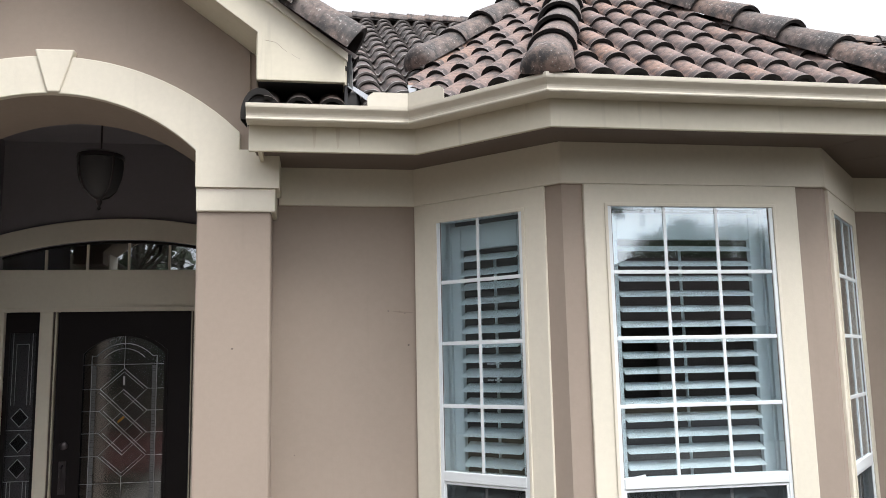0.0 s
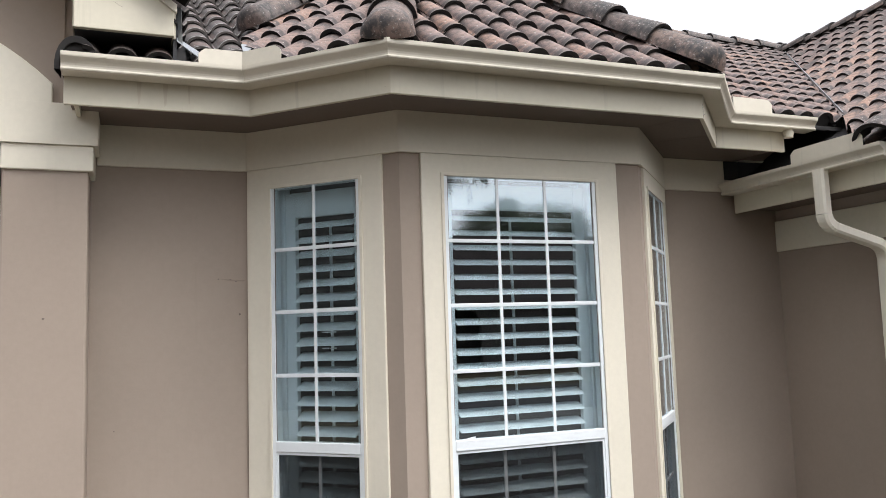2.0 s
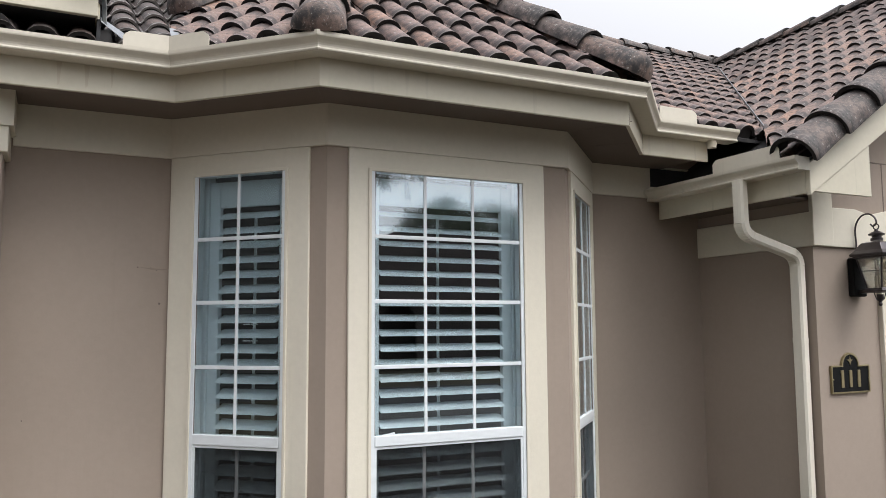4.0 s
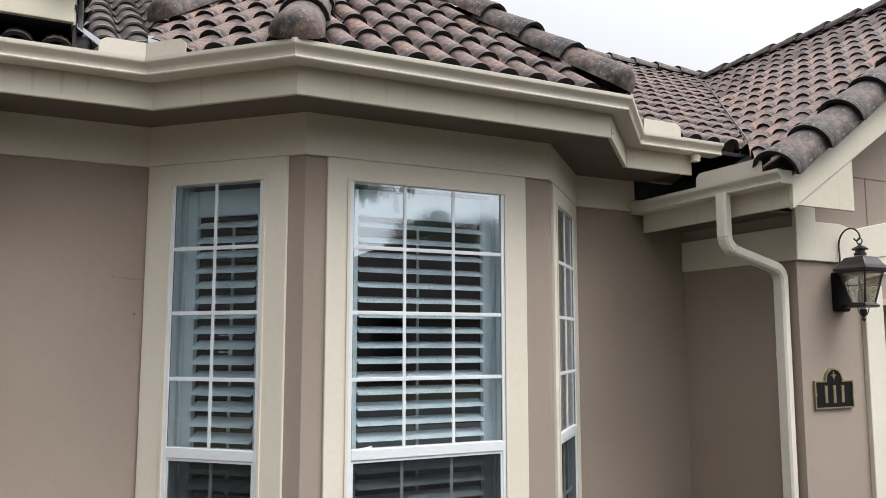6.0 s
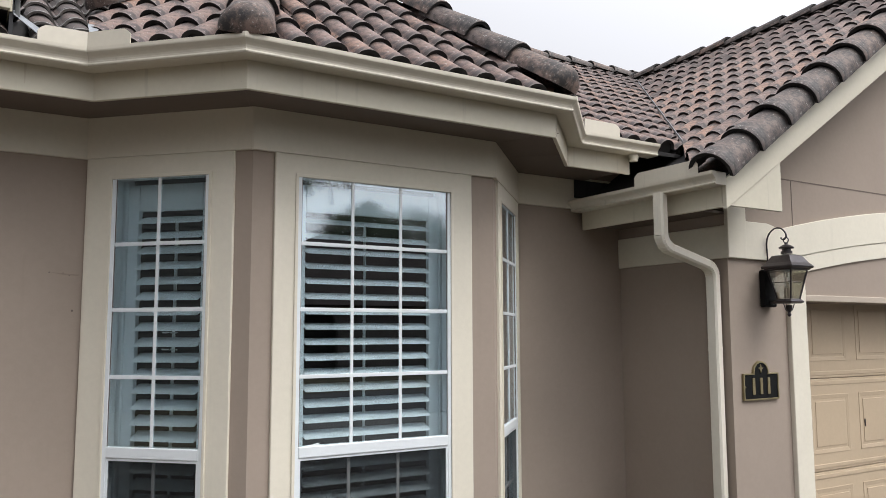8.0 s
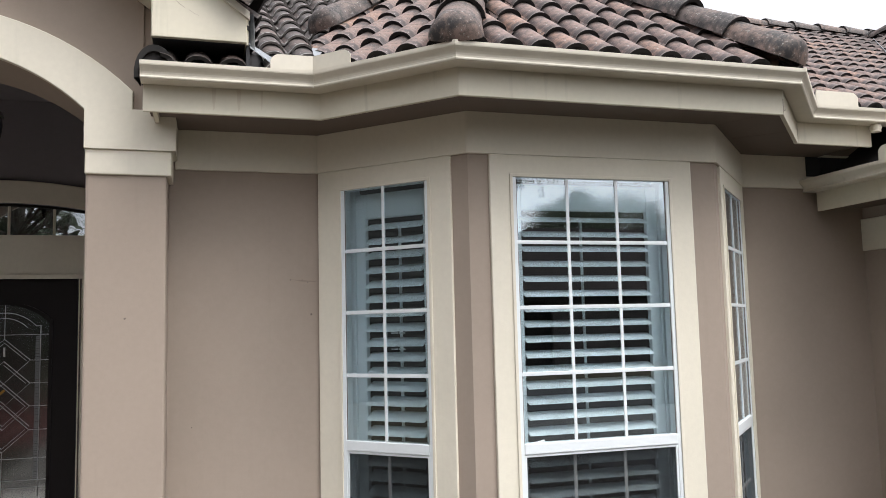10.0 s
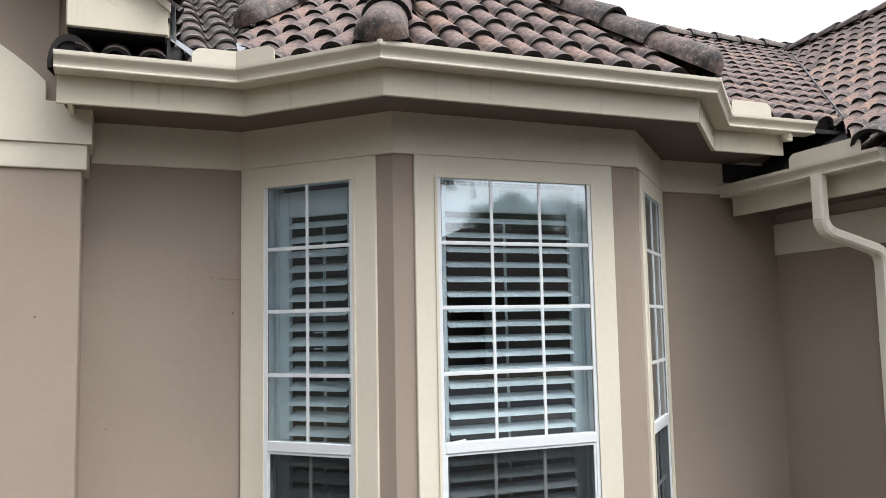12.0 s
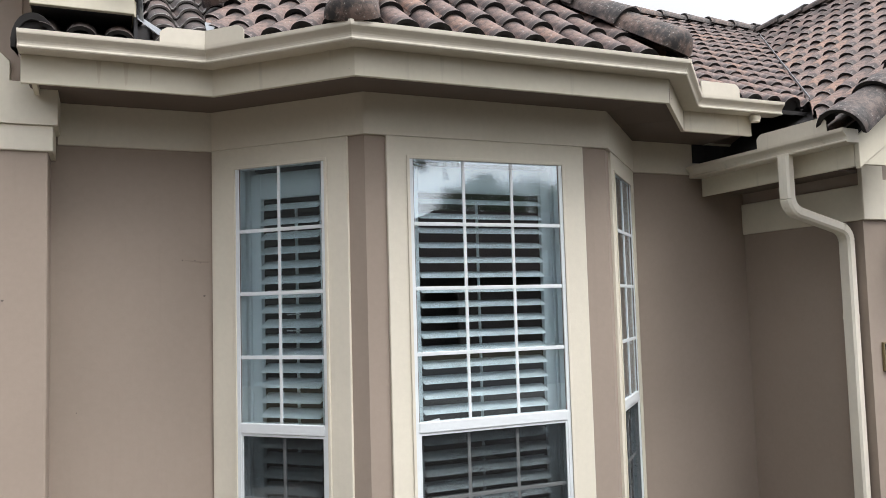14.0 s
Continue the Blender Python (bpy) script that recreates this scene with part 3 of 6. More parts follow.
# bands that slant down across the panel, double on one diagonal and single on the other
WA, ZN = 0.168, (1.46, 1.30, 1.14, 0.975)
falling = [((0, 1.61), (WA, ZN[0])), ((0, ZN[0] - 0.005), (WA, ZN[1])), ((-WA, ZN[0]), (WA, ZN[2])), ((-WA, ZN[1]), (WA, ZN[3])), ((-WA, ZN[2]), (0, ZN[3] + 0.005)), ((-WA, ZN[3]), (0, 0.825))]
rising = [((0, 1.61), (-WA, ZN[0])), ((0, ZN[0] - 0.005), (-WA, ZN[1])), ((WA, ZN[0]), (-WA, ZN[2])), ((WA, ZN[1]), (-WA, ZN[3])), ((WA, ZN[2]), (0, ZN[3] + 0.005)), ((WA, ZN[3]), (0, 0.825))]
for k, (p, q) in enumerate(falling + rising):
    first, kk = k < 6, k % 6
    came(bm, [p, q], 0.0024 if first else 0.0013, y=0.011 if first else 0.0118)
    if first or kk in (0, 4, 5):
        d = Vector((q[0] - p[0], q[1] - p[1])).normalized()
        side = Vector((d.y, -d.x)) * 0.019
        if side.y * (1 if kk > 2 else -1) < 0:
            side = -side
        trim_ = d * 0.018
        came(bm, [(p[0] + side.x + trim_.x, p[1] + side.y + trim_.y), (q[0] + side.x - trim_.x, q[1] + side.y - trim_.y)], 0.0018 if first else 0.0012, y=0.0112 if first else 0.0118)
came(bm, [(0, 0.83), (0, GB)], 0.0018, y=0.012)
came(bm, [(0, 1.857), (0, 1.605)], 0.0018, y=0.012)
came(bm, [(0, 1.55), (0, 1.49)], 0.006, y=0.012)
part("came", bm, LEAD, door, "bright metal caming in interlaced diamonds")
for sx in (-1, 1):
    bm = B()
    rz_ = 0.64
    while rz_ < 1.63:
        h_ = random.uniform(0.010, 0.026)
        box(bm, sx * 0.215 - 0.016, sx * 0.215 + 0.016, 0.0150 + random.uniform(0, 0.002), 0.0178, rz_, min(1.63, rz_ + h_ - 0.002))
        rz_ += h_
    part("ribbed_strip", bm, RIBGLASS, door, "pale ribbed glass strip")
bm = B()
prism(bm, [(-0.040, 0.010, 1.222), (0.004, 0.010, 1.262), (0.014, 0.010, 1.250), (-0.030, 0.010, 1.210)], (0, 0.007, 0))
part("amber_piece", bm, metal_mat("amber_glass", (0.45, 0.24, 0.05), 0.15, 0.1), door, "small slanted amber glass piece")
bm = B()
lathe(bm, [(0.001, 0), (0.03, 0.0), (0.03, 0.012), (0.018, 0.02), (0.001, 0.022)], (0, 0, 0), 16)
bmesh.ops.transform(bm, matrix=pose(-HW + 0.07, -0.001, 1.06, 90), verts=bm.verts)
part("deadbolt", bm, BRONZE, door, "dark bronze deadbolt", smooth=True)
bm = B()
box(bm, -HW + 0.045, -HW + 0.095, -0.012, -0.001, 0.72, 0.95)
tube(bm, [(-HW + 0.07, -0.012, 0.92), (-HW + 0.07, -0.05, 0.90), (-HW + 0.07, -0.055, 0.82), (-HW + 0.07, -0.012, 0.76)], 0.009)
part("handle", bm, BRONZE, door, "dark bronze door handle")


def sidelight(name, xc, w):
    s = thing(name, "narrow dark sidelight with leaded diamonds", "window", "entry sidelights", "structure", at=(xc, YD + 0.03, 0))
    b = B()
    ring(b, [(-w, 0, 0.02), (w, 0, 0.02), (w, 0, 2.03), (-w, 0, 2.03)], [(-w + 0.030, 0, 0.3), (w - 0.030, 0, 0.3), (w - 0.030, 0, 1.88), (-w + 0.030, 0, 1.88)], (0, 0.045, 0))
    part("sash", b, DOORWOOD, s)
    b = B()
    box(b, -w + 0.030, w - 0.030, 0.018, 0.026, 0.3, 1.88)
    part("pane", b, DARKGLASS, s, "smoky leaded glass")
    for zc in (1.27, 1.09, 0.91):
        b = B()
        prism(b, [(0, 0.0125, zc + 0.066), (0.058, 0.0125, zc), (0, 0.0125, zc - 0.066), (-0.058, 0.0125, zc)], (0, 0.005, 0))
        part("diamond_pane", b, BEVELGLASS, s, "dark bevelled glass diamond")
    b = B()
    for x in (-0.066, -0.042, 0.042, 0.066):
        came(b, [(x, 1.36), (x, 1.88 if abs(x) > 0.05 else 1.80)], 0.0014, y=0.012)
        came(b, [(x, 0.3), (x, 0.82)], 0.0014, y=0.012)
    came(b, [(-0.042, 1.80), (0.042, 1.80)], 0.0014, y=0.012)
    for zc in (1.27, 1.09, 0.91):
        came(b, [(0, zc + 0.066), (0.058, zc), (0, zc - 0.066), (-0.058, zc), (0, zc + 0.066)], 0.0024, y=0.011)
        came(b, [(-w + 0.032, zc - 0.09), (w - 0.032, zc - 0.09)], 0.002, y=0.012)
    part("came", b, LEAD, s)
    return s


sidelight("window_sidelight", DC - 0.592 - 0.1225, 0.1205)
sidelight("window_sidelight", DC + 0.592 + 0.1225, 0.1205)
# hall behind the door, its darkness put into the wall colour
walled("wall_hall", "near-black hall wall behind the entry, coloured as unlit", [(DC - 1.4, DC + 1.4, YD + 2.0, YD + 2.1, 0, 3.0), (DC - 1.4, DC - 1.3, YD + 0.14, YD + 2.0, 0, 3.0), (DC + 1.3, DC + 1.4, YD + 0.14, YD + 2.0, 0, 3.0), (DC - 1.4, DC + 1.4, YD + 0.14, YD + 2.1, 3.0, 3.1), (DC - 1.4, DC + 1.4, YD + 0.14, YD + 2.1, -0.1, 0)], ROOM)


# ---------------------------------------------------------------- bay windows and shutters
def window(name, label, m, opening, bars_x, rows_z, low_rows, bar=0.0085):
    """Single-hung sash window with a grid of flat bars on the glass; bar: half the width of an upright bar."""
    bars_y = -0.0055
    a, b2 = opening
    w = thing(name, label, "window", "bay windows", "structure")
    w.matrix_world = m
    q = lambda x0, x1, y0, y1, z0, z1: box(B(), x0, x1, y0, y1, z0, z1)
    fw = 0.024
    bb = B()
    ring(bb, [(a, 0.003, WBOT), (b2, 0.003, WBOT), (b2, 0.003, WTOP), (a, 0.003, WTOP)], [(a + fw, 0.003, WBOT + fw), (b2 - fw, 0.003, WBOT + fw), (b2 - fw, 0.003, WTOP - 0.005), (a + fw, 0.003, WTOP - 0.005)], (0, 0.062, 0))
    part("frame", bb, VINYL, w, "white vinyl frame", bevel=0.003)
    bb = B()
    ring(bb, [(a + 0.0005, 0.0014, WBOT + 0.0005), (b2 - 0.0005, 0.0014, WBOT + 0.0005), (b2 - 0.0005, 0.0014, WTOP - 0.0005), (a + 0.0005, 0.0014, WTOP - 0.0005)], [(a + 0.003, 0.0014, WBOT + 0.003), (b2 - 0.004, 0.0014, WBOT + 0.003), (b2 - 0.004, 0.0014, WTOP - 0.0045), (a + 0.003, 0.0014, WTOP - 0.0045)], (0, 0.0010, 0))
    part("caulk_joint", bb, CAULK, w, "dark weathered caulk joint")
    xl, xr_ = a + fw, b2 - fw
    part("meeting_rail", q(xl, xr_, 0.0, 0.050, 0.994, 1.047), VINYL, w, "white meeting rail", bevel=0.004)
    # dark glazing gasket down the far side of the sash
    bb = B()
    for gx in (xl + 0.0005, xr_ - 0.0035):
        box(bb, gx, gx + 0.003, 0.0085, 0.0115, 1.048, WTOP - 0.0055)
    part("gasket", bb, CAULK, w, "thin dark glazing gasket")
    for y0, z0, z1 in ((0.012, 1.047, WTOP - 0.005), (0.036, WBOT + fw, 0.994)):
        part("pane", q(xl, xr_, y0, y0 + 0.002, z0, z1), GLASS, w).visible_shadow = False
        for x in bars_x:
            part("muntin", q(x - bar, x + bar, y0 + bars_y + 0.0005, y0 + bars_y + 0.0055, z0 + 0.001, z1 - 0.001), VINYL, w, bevel=0.002)
        for z in (rows_z if z0 > 1 else low_rows):
            part("muntin", q(xl + 0.001, xr_ - 0.001, y0 + bars_y, y0 + bars_y + 0.0052, z - 0.0095, z + 0.0095), VINYL, w, bevel=0.002)
    bb = B()
    ring(bb, [(xl, 0.006, WBOT + fw), (xr_, 0.006, WBOT + fw), (xr_, 0.006, 0.993), (xl, 0.006, 0.993)], [(xl + 0.012, 0.006, WBOT + fw + 0.016), (xr_ - 0.012, 0.006, WBOT + fw + 0.016), (xr_ - 0.012, 0.006, 0.980), (xl + 0.012, 0.006, 0.980)], (0, 0.012, 0))
    part("screen_frame", bb, VINYL, w, "white insect screen frame", bevel=0.002)
    part("insect_screen", q(xl + 0.012, xr_ - 0.012, 0.010, 0.012, WBOT + fw + 0.016, 0.980), SCREEN, w, "dark fine insect screen").visible_shadow = False
    return w


STICKER = painted("faded_sticker", (0.40, 0.42, 0.43), 0.6, 60, 0.05, 0.15)


def sticker(win, bars):
    for x0, x1, z0, z1 in bars:
        part("sticker", box(B(), x0, x1, 0.0148, 0.0154, z0 + 0.001, z1 - 0.002), STICKER, win, "small white sticker on the glass")


RZ = (2.037, 1.710, 1.382)
w1 = window("window_1", "tall white vinyl window with grid bars facing the entry", ML, WIN["left"], (0.4187,), RZ, (0.66,))
w2 = window("window_2", "wide white vinyl sash window in the bay front", MF, WIN["front"], (0.537, 0.8165), RZ, (0.66,))
window("window_3", "tall white vinyl window with grid bars facing the garage", MR, WIN["right"], (SL - 0.445,), RZ, (0.66,), 0.0055)

sticker(w1, [(SL - 0.47, SL - 0.43, 1.594, 1.604), (SL - 0.425, SL - 0.385, 1.594, 1.604), (SL - 0.47, SL - 0.43, 1.512, 1.522), (SL - 0.425, SL - 0.385, 1.512, 1.522)])
bm = B()
prism(bm, [(0.30, 0.012, 1.0475), (0.365, 0.012, 1.0475), (0.365, 0.012, 1.060), (0.31, 0.012, 1.050)], (0, -0.008, 0))
part("paper_scrap", bm, VINYL, w2, "scrap of white tape on the rail")

def louvre_mesh():
    b = B()
    prof = [(0.0445 * math.cos(2 * math.pi * j / 12), 0.0052 * math.sin(2 * math.pi * j / 12)) for j in range(12)]
    skin(b, [[(x, p, z) for p, z in prof] for x in (-0.5, 0.5)])
    return mesh_of("louvre", b, SHUTTER, True)


LOUVRE = louvre_mesh()


def shutter(label, m, span, rod_at, tilt):
    """Louvred panel behind a window; span: the ends of its louvres along the wall."""
    x0, x1 = span
    s = thing("plantation_shutter", label, "shutter", "interior shutters")
    s.matrix_world = m
    y = 0.118
    st = 0.060
    zt_, zb = WTOP + 0.01, WBOT - 0.02
    for xa, xb in ((x0 - st - 0.036, x0 - st - 0.004), (x1 + st + 0.004, x1 + st + 0.036)):
        part("frame_post", box(B(), xa, xb, y - 0.030, y + 0.03, zb, zt_), SHUTTER, s, bevel=0.003)
    for xa, xb in ((x0 - st - 0.002, x0 - 0.002), (x1 + 0.002, x1 + st + 0.002)):
        part("stile", box(B(), xa, xb, y - 0.016, y + 0.016, zb, zt_ - 0.03), SHUTTER, s, bevel=0.003)
    ztop = 2.215
    part("top_rail", box(B(), x0, x1, y - 0.015, y + 0.015, ztop, zt_ - 0.03), SHUTTER, s, bevel=0.003)
    part("bottom_rail", box(B(), x0, x1, y - 0.015, y + 0.015, zb, zb + 0.09), SHUTTER, s, bevel=0.003)
    z = ztop - 0.046
    while z > zb + 0.12:
        lv = new("louvre", LOUVRE)
        lv.parent = s
        lv.matrix_local = pose((x0 + x1) / 2, y, z, tilt + random.uniform(-1.2, 1.2)) @ Matrix.Diagonal((x1 - x0 - 0.004, 1, 1, 1))
        z -= 0.0772
    xr2 = x0 + (x1 - x0) * rod_at
    part("tilt_rod", box(B(), xr2 - 0.007, xr2 + 0.007, y + 0.042, y + 0.053, zb + 0.12, ztop - 0.03), SHUTTER, s, bevel=0.002)
    return s


shutter("white plantation shutter with open louvres behind the entry-side window", ML, (SL - 0.678, SL - 0.322), 0.5, 31)
shutter("white plantation shutter with open louvres behind the front window", MF, (0.320, 1.042), 0.5, 24)
shutter("white plantation shutter with open louvres behind the garage-side window", MR, (0.290, 0.678), 0.5, 24)

# closed room behind the bay, darkness painted in as near-black walls and ceiling
walled("wall_room", "near-black wall of the room behind the bay, coloured as unlit", [(0.2, 3.9, 8.4, 8.5, -0.1, 2.9), (0.1, 0.2, YW + R0 + T, 8.5, -0.1, 2.9), (3.9, 4.0, YW + R0 + T, 8.5, -0.1, 2.9)], ROOM)
bm = B()
prism(bm, [(0.1, YW + T, 0.0), (X1 - (YW - YF) + 0.2, YW + T, 0.0), (X1 + 0.1, YF + T, 0), (X2 - 0.1, YF + T, 0), (X2 + YW - YF - 0.2, YW + T, 0), (4.0, YW + T, 0), (4.0, 8.5, 0), (0.1, 8.5, 0)], (0, 0, -0.1))
tagged(part("floor", bm, painted("brown_wood_floor", (0.04, 0.026, 0.018), 0.4, 20, 0.1, 0.2)), "dark wood floor of the room behind the bay", "floor", kind="structure")
bm = B()
prism(bm, [(0.1, YW + T, 2.75), (X1 - (YW - YF) + 0.2, YW + T, 2.75), (X1 + 0.1, YF + T, 2.75), (X2 - 0.1, YF + T, 2.75), (X2 + YW - YF - 0.2, YW + T, 2.75), (4.0, YW + T, 2.75), (4.0, 8.5, 2.75), (0.1, 8.5, 2.75)], (0, 0, 0.1))
tagged(part("ceiling", bm, ROOM), "near-black ceiling of the room behind the bay, coloured as unlit", "ceiling", kind="structure")


# ---------------------------------------------------------------- eaves of the main roof
def swept(bm, prof, paths):
    """Sweep a profile of (offset, z) along the eaves; paths(o) gives the corners at the offset o."""
    cols = [[(x, y, z) for x, y in paths(o)] for o, z in prof]
    loops = [[c[i] for c in cols] for i in range(len(cols[0]))]
    return skin(bm, loops)


fascia = tagged(part("fascia", swept(B(), [(OF - 0.022, ZF), (OF, ZF), (OF, 2.85), (OF - 0.022, 2.85)], lambda o: [(x + (0.004 if i == 0 else (-0.17 if i == 5 else 0)), y) for i, (x, y) in enumerate(eaves(o))]), FASCIA, bevel=0.003),
                "cream painted timber fascia board under the gutter", "fascia", kind="structure")
bm = B()
e = eaves(OF - 0.022)
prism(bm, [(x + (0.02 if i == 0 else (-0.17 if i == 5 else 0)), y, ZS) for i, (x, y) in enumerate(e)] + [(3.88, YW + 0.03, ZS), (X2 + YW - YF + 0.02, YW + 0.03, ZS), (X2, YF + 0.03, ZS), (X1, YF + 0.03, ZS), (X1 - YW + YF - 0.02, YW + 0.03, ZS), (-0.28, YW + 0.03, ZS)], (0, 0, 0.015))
tagged(part("soffit", bm, SOFFIT), "taupe painted soffit boards under the eaves, darkened for shade", "soffit", kind="structure")
sof = bpy.data.objects["soffit"]
bm = B()
prism(bm, [(X2 + 0.02, YF, ZS - 0.0015), (X2 + 0.026, YF, ZS - 0.0015), (X2 + 0.185, YF - 0.345, ZS - 0.0015), (X2 + 0.179, YF - 0.345, ZS - 0.0015)], (0, 0, 0.001))
prism(bm, [(X1 - 0.02, YF, ZS - 0.0015), (X1 - 0.026, YF, ZS - 0.0015), (X1 - 0.172, YF - 0.345, ZS - 0.0015), (X1 - 0.166, YF - 0.345, ZS - 0.0015)], (0, 0, 0.001))
prism(bm, [(X2 + 0.30, YF + 0.28, ZS - 0.0015), (X2 + 0.304, YF + 0.28, ZS - 0.0015), (X2 + 0.55, YF + 0.04, ZS - 0.0015), (X2 + 0.546, YF + 0.04, ZS - 0.0015)], (0, 0, 0.001))
part("seam", bm, CAULK, sof, "thin dark seam between soffit boards")
bm = B()
box(bm, -0.276, -0.254, YW - DL - OF + 0.0235, YW - 0.02, ZF + 0.002, ZS + 0.06)
part("fascia_return", bm, FASCIA, fascia, bevel=0.003)

# open mitres and board joints of the fascia
bm = B()
for i, zj in ((3, 2.74), (4, 2.80)):
    p0, p1, p2 = (Vector((*eaves(OF + 0.0012)[j], 0)) for j in (i - 1, i, i + 1))
    a_, b_ = p1 + (p0 - p1).normalized() * 0.0022, p1 + (p2 - p1).normalized() * 0.0012
    skin(bm, [[Vector((p.x, p.y, ZF + 0.004)), Vector((p.x, p.y, zj))] for p in (a_, p1, b_)], False, False)
part("open_joint", bm, CAULK, fascia, "dark open joint between fascia boards")

# open K-style gutter: outer wall, lip and floor
ZB = ZG - 0.078
GPROF = [(OF + 0.002, ZG - 0.004), (OF + 0.002, ZB), (OG - 0.040, ZB), (OG - 0.031, ZB - 0.001), (OG - 0.025, ZB + 0.002), (OG - 0.0225, ZB + 0.007), (OG - 0.025, ZB + 0.012), (OG - 0.029, ZB + 0.016), (OG - 0.029, ZB + 0.024),
         (OG - 0.026, ZB + 0.033), (OG - 0.019, ZB + 0.042), (OG - 0.010, ZB + 0.050), (OG - 0.003, ZB + 0.057), (OG - 0.001, ZB + 0.063), (OG, ZG),
         (OG - 0.014, ZG), (OG - 0.014, ZG - 0.008), (OG - 0.006, ZG - 0.010), (OG - 0.008, ZB + 0.060), (OG - 0.032, ZB + 0.036), (OG - 0.035, ZB + 0.014), (OG - 0.048, ZB + 0.006), (OF + 0.006, ZB + 0.005), (OF + 0.006, ZG - 0.004)]
gutter = thing("gutter", "cream enamelled metal gutter along the bay eaves", "gutter")
part("gutter_run", swept(B(), GPROF, eaves), METAL, gutter, "cream enamelled trough with a stepped front")
for end, dx in ((0, 0.0), (-1, 0.0)):
    bm = B()
    prism(bm, [(eaves(o)[end][0] - (0.003 if end == 0 else -0.001), eaves(o)[end][1], z) for o, z in GPROF[0:15]], (0.002, 0, 0))
    part("end_cap", bm, METAL, gutter)
# rust runs on the paint
RUST = painted("faint_rust_run", (0.53, 0.47, 0.365), 0.7, 60, 0.1, 0.25)
for f0, w_, z0_, z1_ in ((0.39, 0.011, 2.675, 2.785), (0.53, 0.012, 2.675, 2.785), (0.66, 0.006, 2.69, 2.785)):
    p0, p1 = eaves(OF)[0], eaves(OF)[1]
    xs_ = p0[0] + (p1[0] - p0[0]) * f0
    bm = B()
    prism(bm, [(xs_ - w_, p0[1] - 0.0008, z1_), (xs_ - w_ * 0.3, p0[1] - 0.0008, z0_), (xs_ + w_ * 0.4, p0[1] - 0.0008, z0_ + 0.012), (xs_ + w_, p0[1] - 0.0008, z1_)], (0, 0.0006, 0))
    part("rust_run", bm, RUST, fascia, "faint brown rust run")
# mitre straps where the runs meet
for i in (1, 2, 3, 4):
    bm = B()
    sc = [(o + 0.0022, z + (0.003 if k_ == 0 else 0)) for k_, (o, z) in enumerate(reversed(GPROF[3:15]))]
    loops = []
    for o, z in sc:
        p0, p1, p2 = (Vector((*eaves(o)[j], z)) for j in (i - 1, i, i + 1))
        loops.append([p1 + (p0 - p1).normalized() * 0.014, p1, p1 + (p2 - p1).normalized() * 0.014])
    skin(bm, loops, False, False)
    part("mitre_strap", bm, METAL, gutter)


def splash(name, pts, zlow, zhigh, parent):
    """A thin upright guard on the lip of the gutter, along the points, with rounded top corners."""
    b = B()
    p = [Vector((x, y, 0)) for x, y in pts]
    lens = [0.0]
    for a, c in zip(p, p[1:]):
        lens.append(lens[-1] + (c - a).length)
    rows = []
    samples = sorted(set([0, 0.012, 0.03, 0.05, lens[-1] - 0.05, lens[-1] - 0.03, lens[-1] - 0.012, lens[-1]] + lens))
    for s in samples:
        k = max(i for i in range(len(p) - 1) if lens[i] <= s + 1e-9)
        q = p[k].lerp(p[k + 1], (s - lens[k]) / (lens[k + 1] - lens[k]))
        edge = min(s, lens[-1] - s)
        drop = 0.028 * (1 - min(1, edge / 0.04)) ** 2
        rows.append((q, zhigh - drop))
    off_ = Vector((0.003, 0.003, 0))
    outer = [[q + Vector((0, 0, zlow)), q + Vector((0, 0, h)), q + off_ + Vector((0, 0, h)), q + off_ + Vector((0, 0, zlow))] for q, h in rows]
    skin(b, outer)
    return part(name, b, METAL, parent, "cream sheet metal splash guard", bevel=0)


g = eaves(OG - 0.004)
splash("splash_guard", [(g[1][0] - 0.20, g[1][1]), g[1], (g[1][0] + 0.175 * C45 * 1.25, g[1][1] - 0.175 * C45 * 1.25)], ZG - 0.004, ZG + 0.072, gutter)
splash("splash_guard", [(g[4][0] - 0.10 * C45, g[4][1] - 0.10 * C45), g[4], (g[4][0] + 0.30, g[4][1])], ZG - 0.004, ZG + 0.085, gutter)
bm = B()
tube(bm, [(3.87, YW - DL - OG + 0.075, ZB + 0.004), (3.87, YW - DL - OG + 0.075, ZB - 0.048)], 0.030, 16)
tube(bm, [(3.87, YW - DL - OG + 0.075, ZB - 0.012), (3.87, YW - DL - OG + 0.075, ZB - 0.030)], 0.034, 16)
part("outlet", bm, METAL, gutter, "short cream outlet spout", smooth=True)

# ---------------------------------------------------------------- garage eaves, gutter and downspout
GGX, GGZ = 3.728, 2.53           # outer lip of the gutter
gg = lambda o: [(GGX + (OG - o), YW - 0.004), (GGX + (OG - o), 3.115)]
GZB = GGZ - 0.078
GP2 = [(o, z - ZG + GGZ) for o, z in GPROF]
gutter2 = thing("gutter", "cream metal gutter along the garage wing", "gutter")
part("gutter_run", swept(B(), GP2, gg), METAL, gutter2, "cream enamelled trough with a stepped front")
bm = B()
prism(bm, [(gg(o)[1][0], gg(o)[1][1] - 0.002, z) for o, z in GP2[0:15]], (0, 0.002, 0))
part("end_cap", bm, METAL, gutter2)
bm = B()
prism(bm, [(gg(o)[0][0], gg(o)[0][1] + 0.001, z) for o, z in GP2[0:15]], (0, 0.002, 0))
part("end_cap", bm, METAL, gutter2)
splash("splash_guard", [(GGX + 0.006, 3.74), (GGX + 0.006, 3.22)], GGZ - 0.004, GGZ + 0.085, gutter2)
FX = GGX + 0.1180
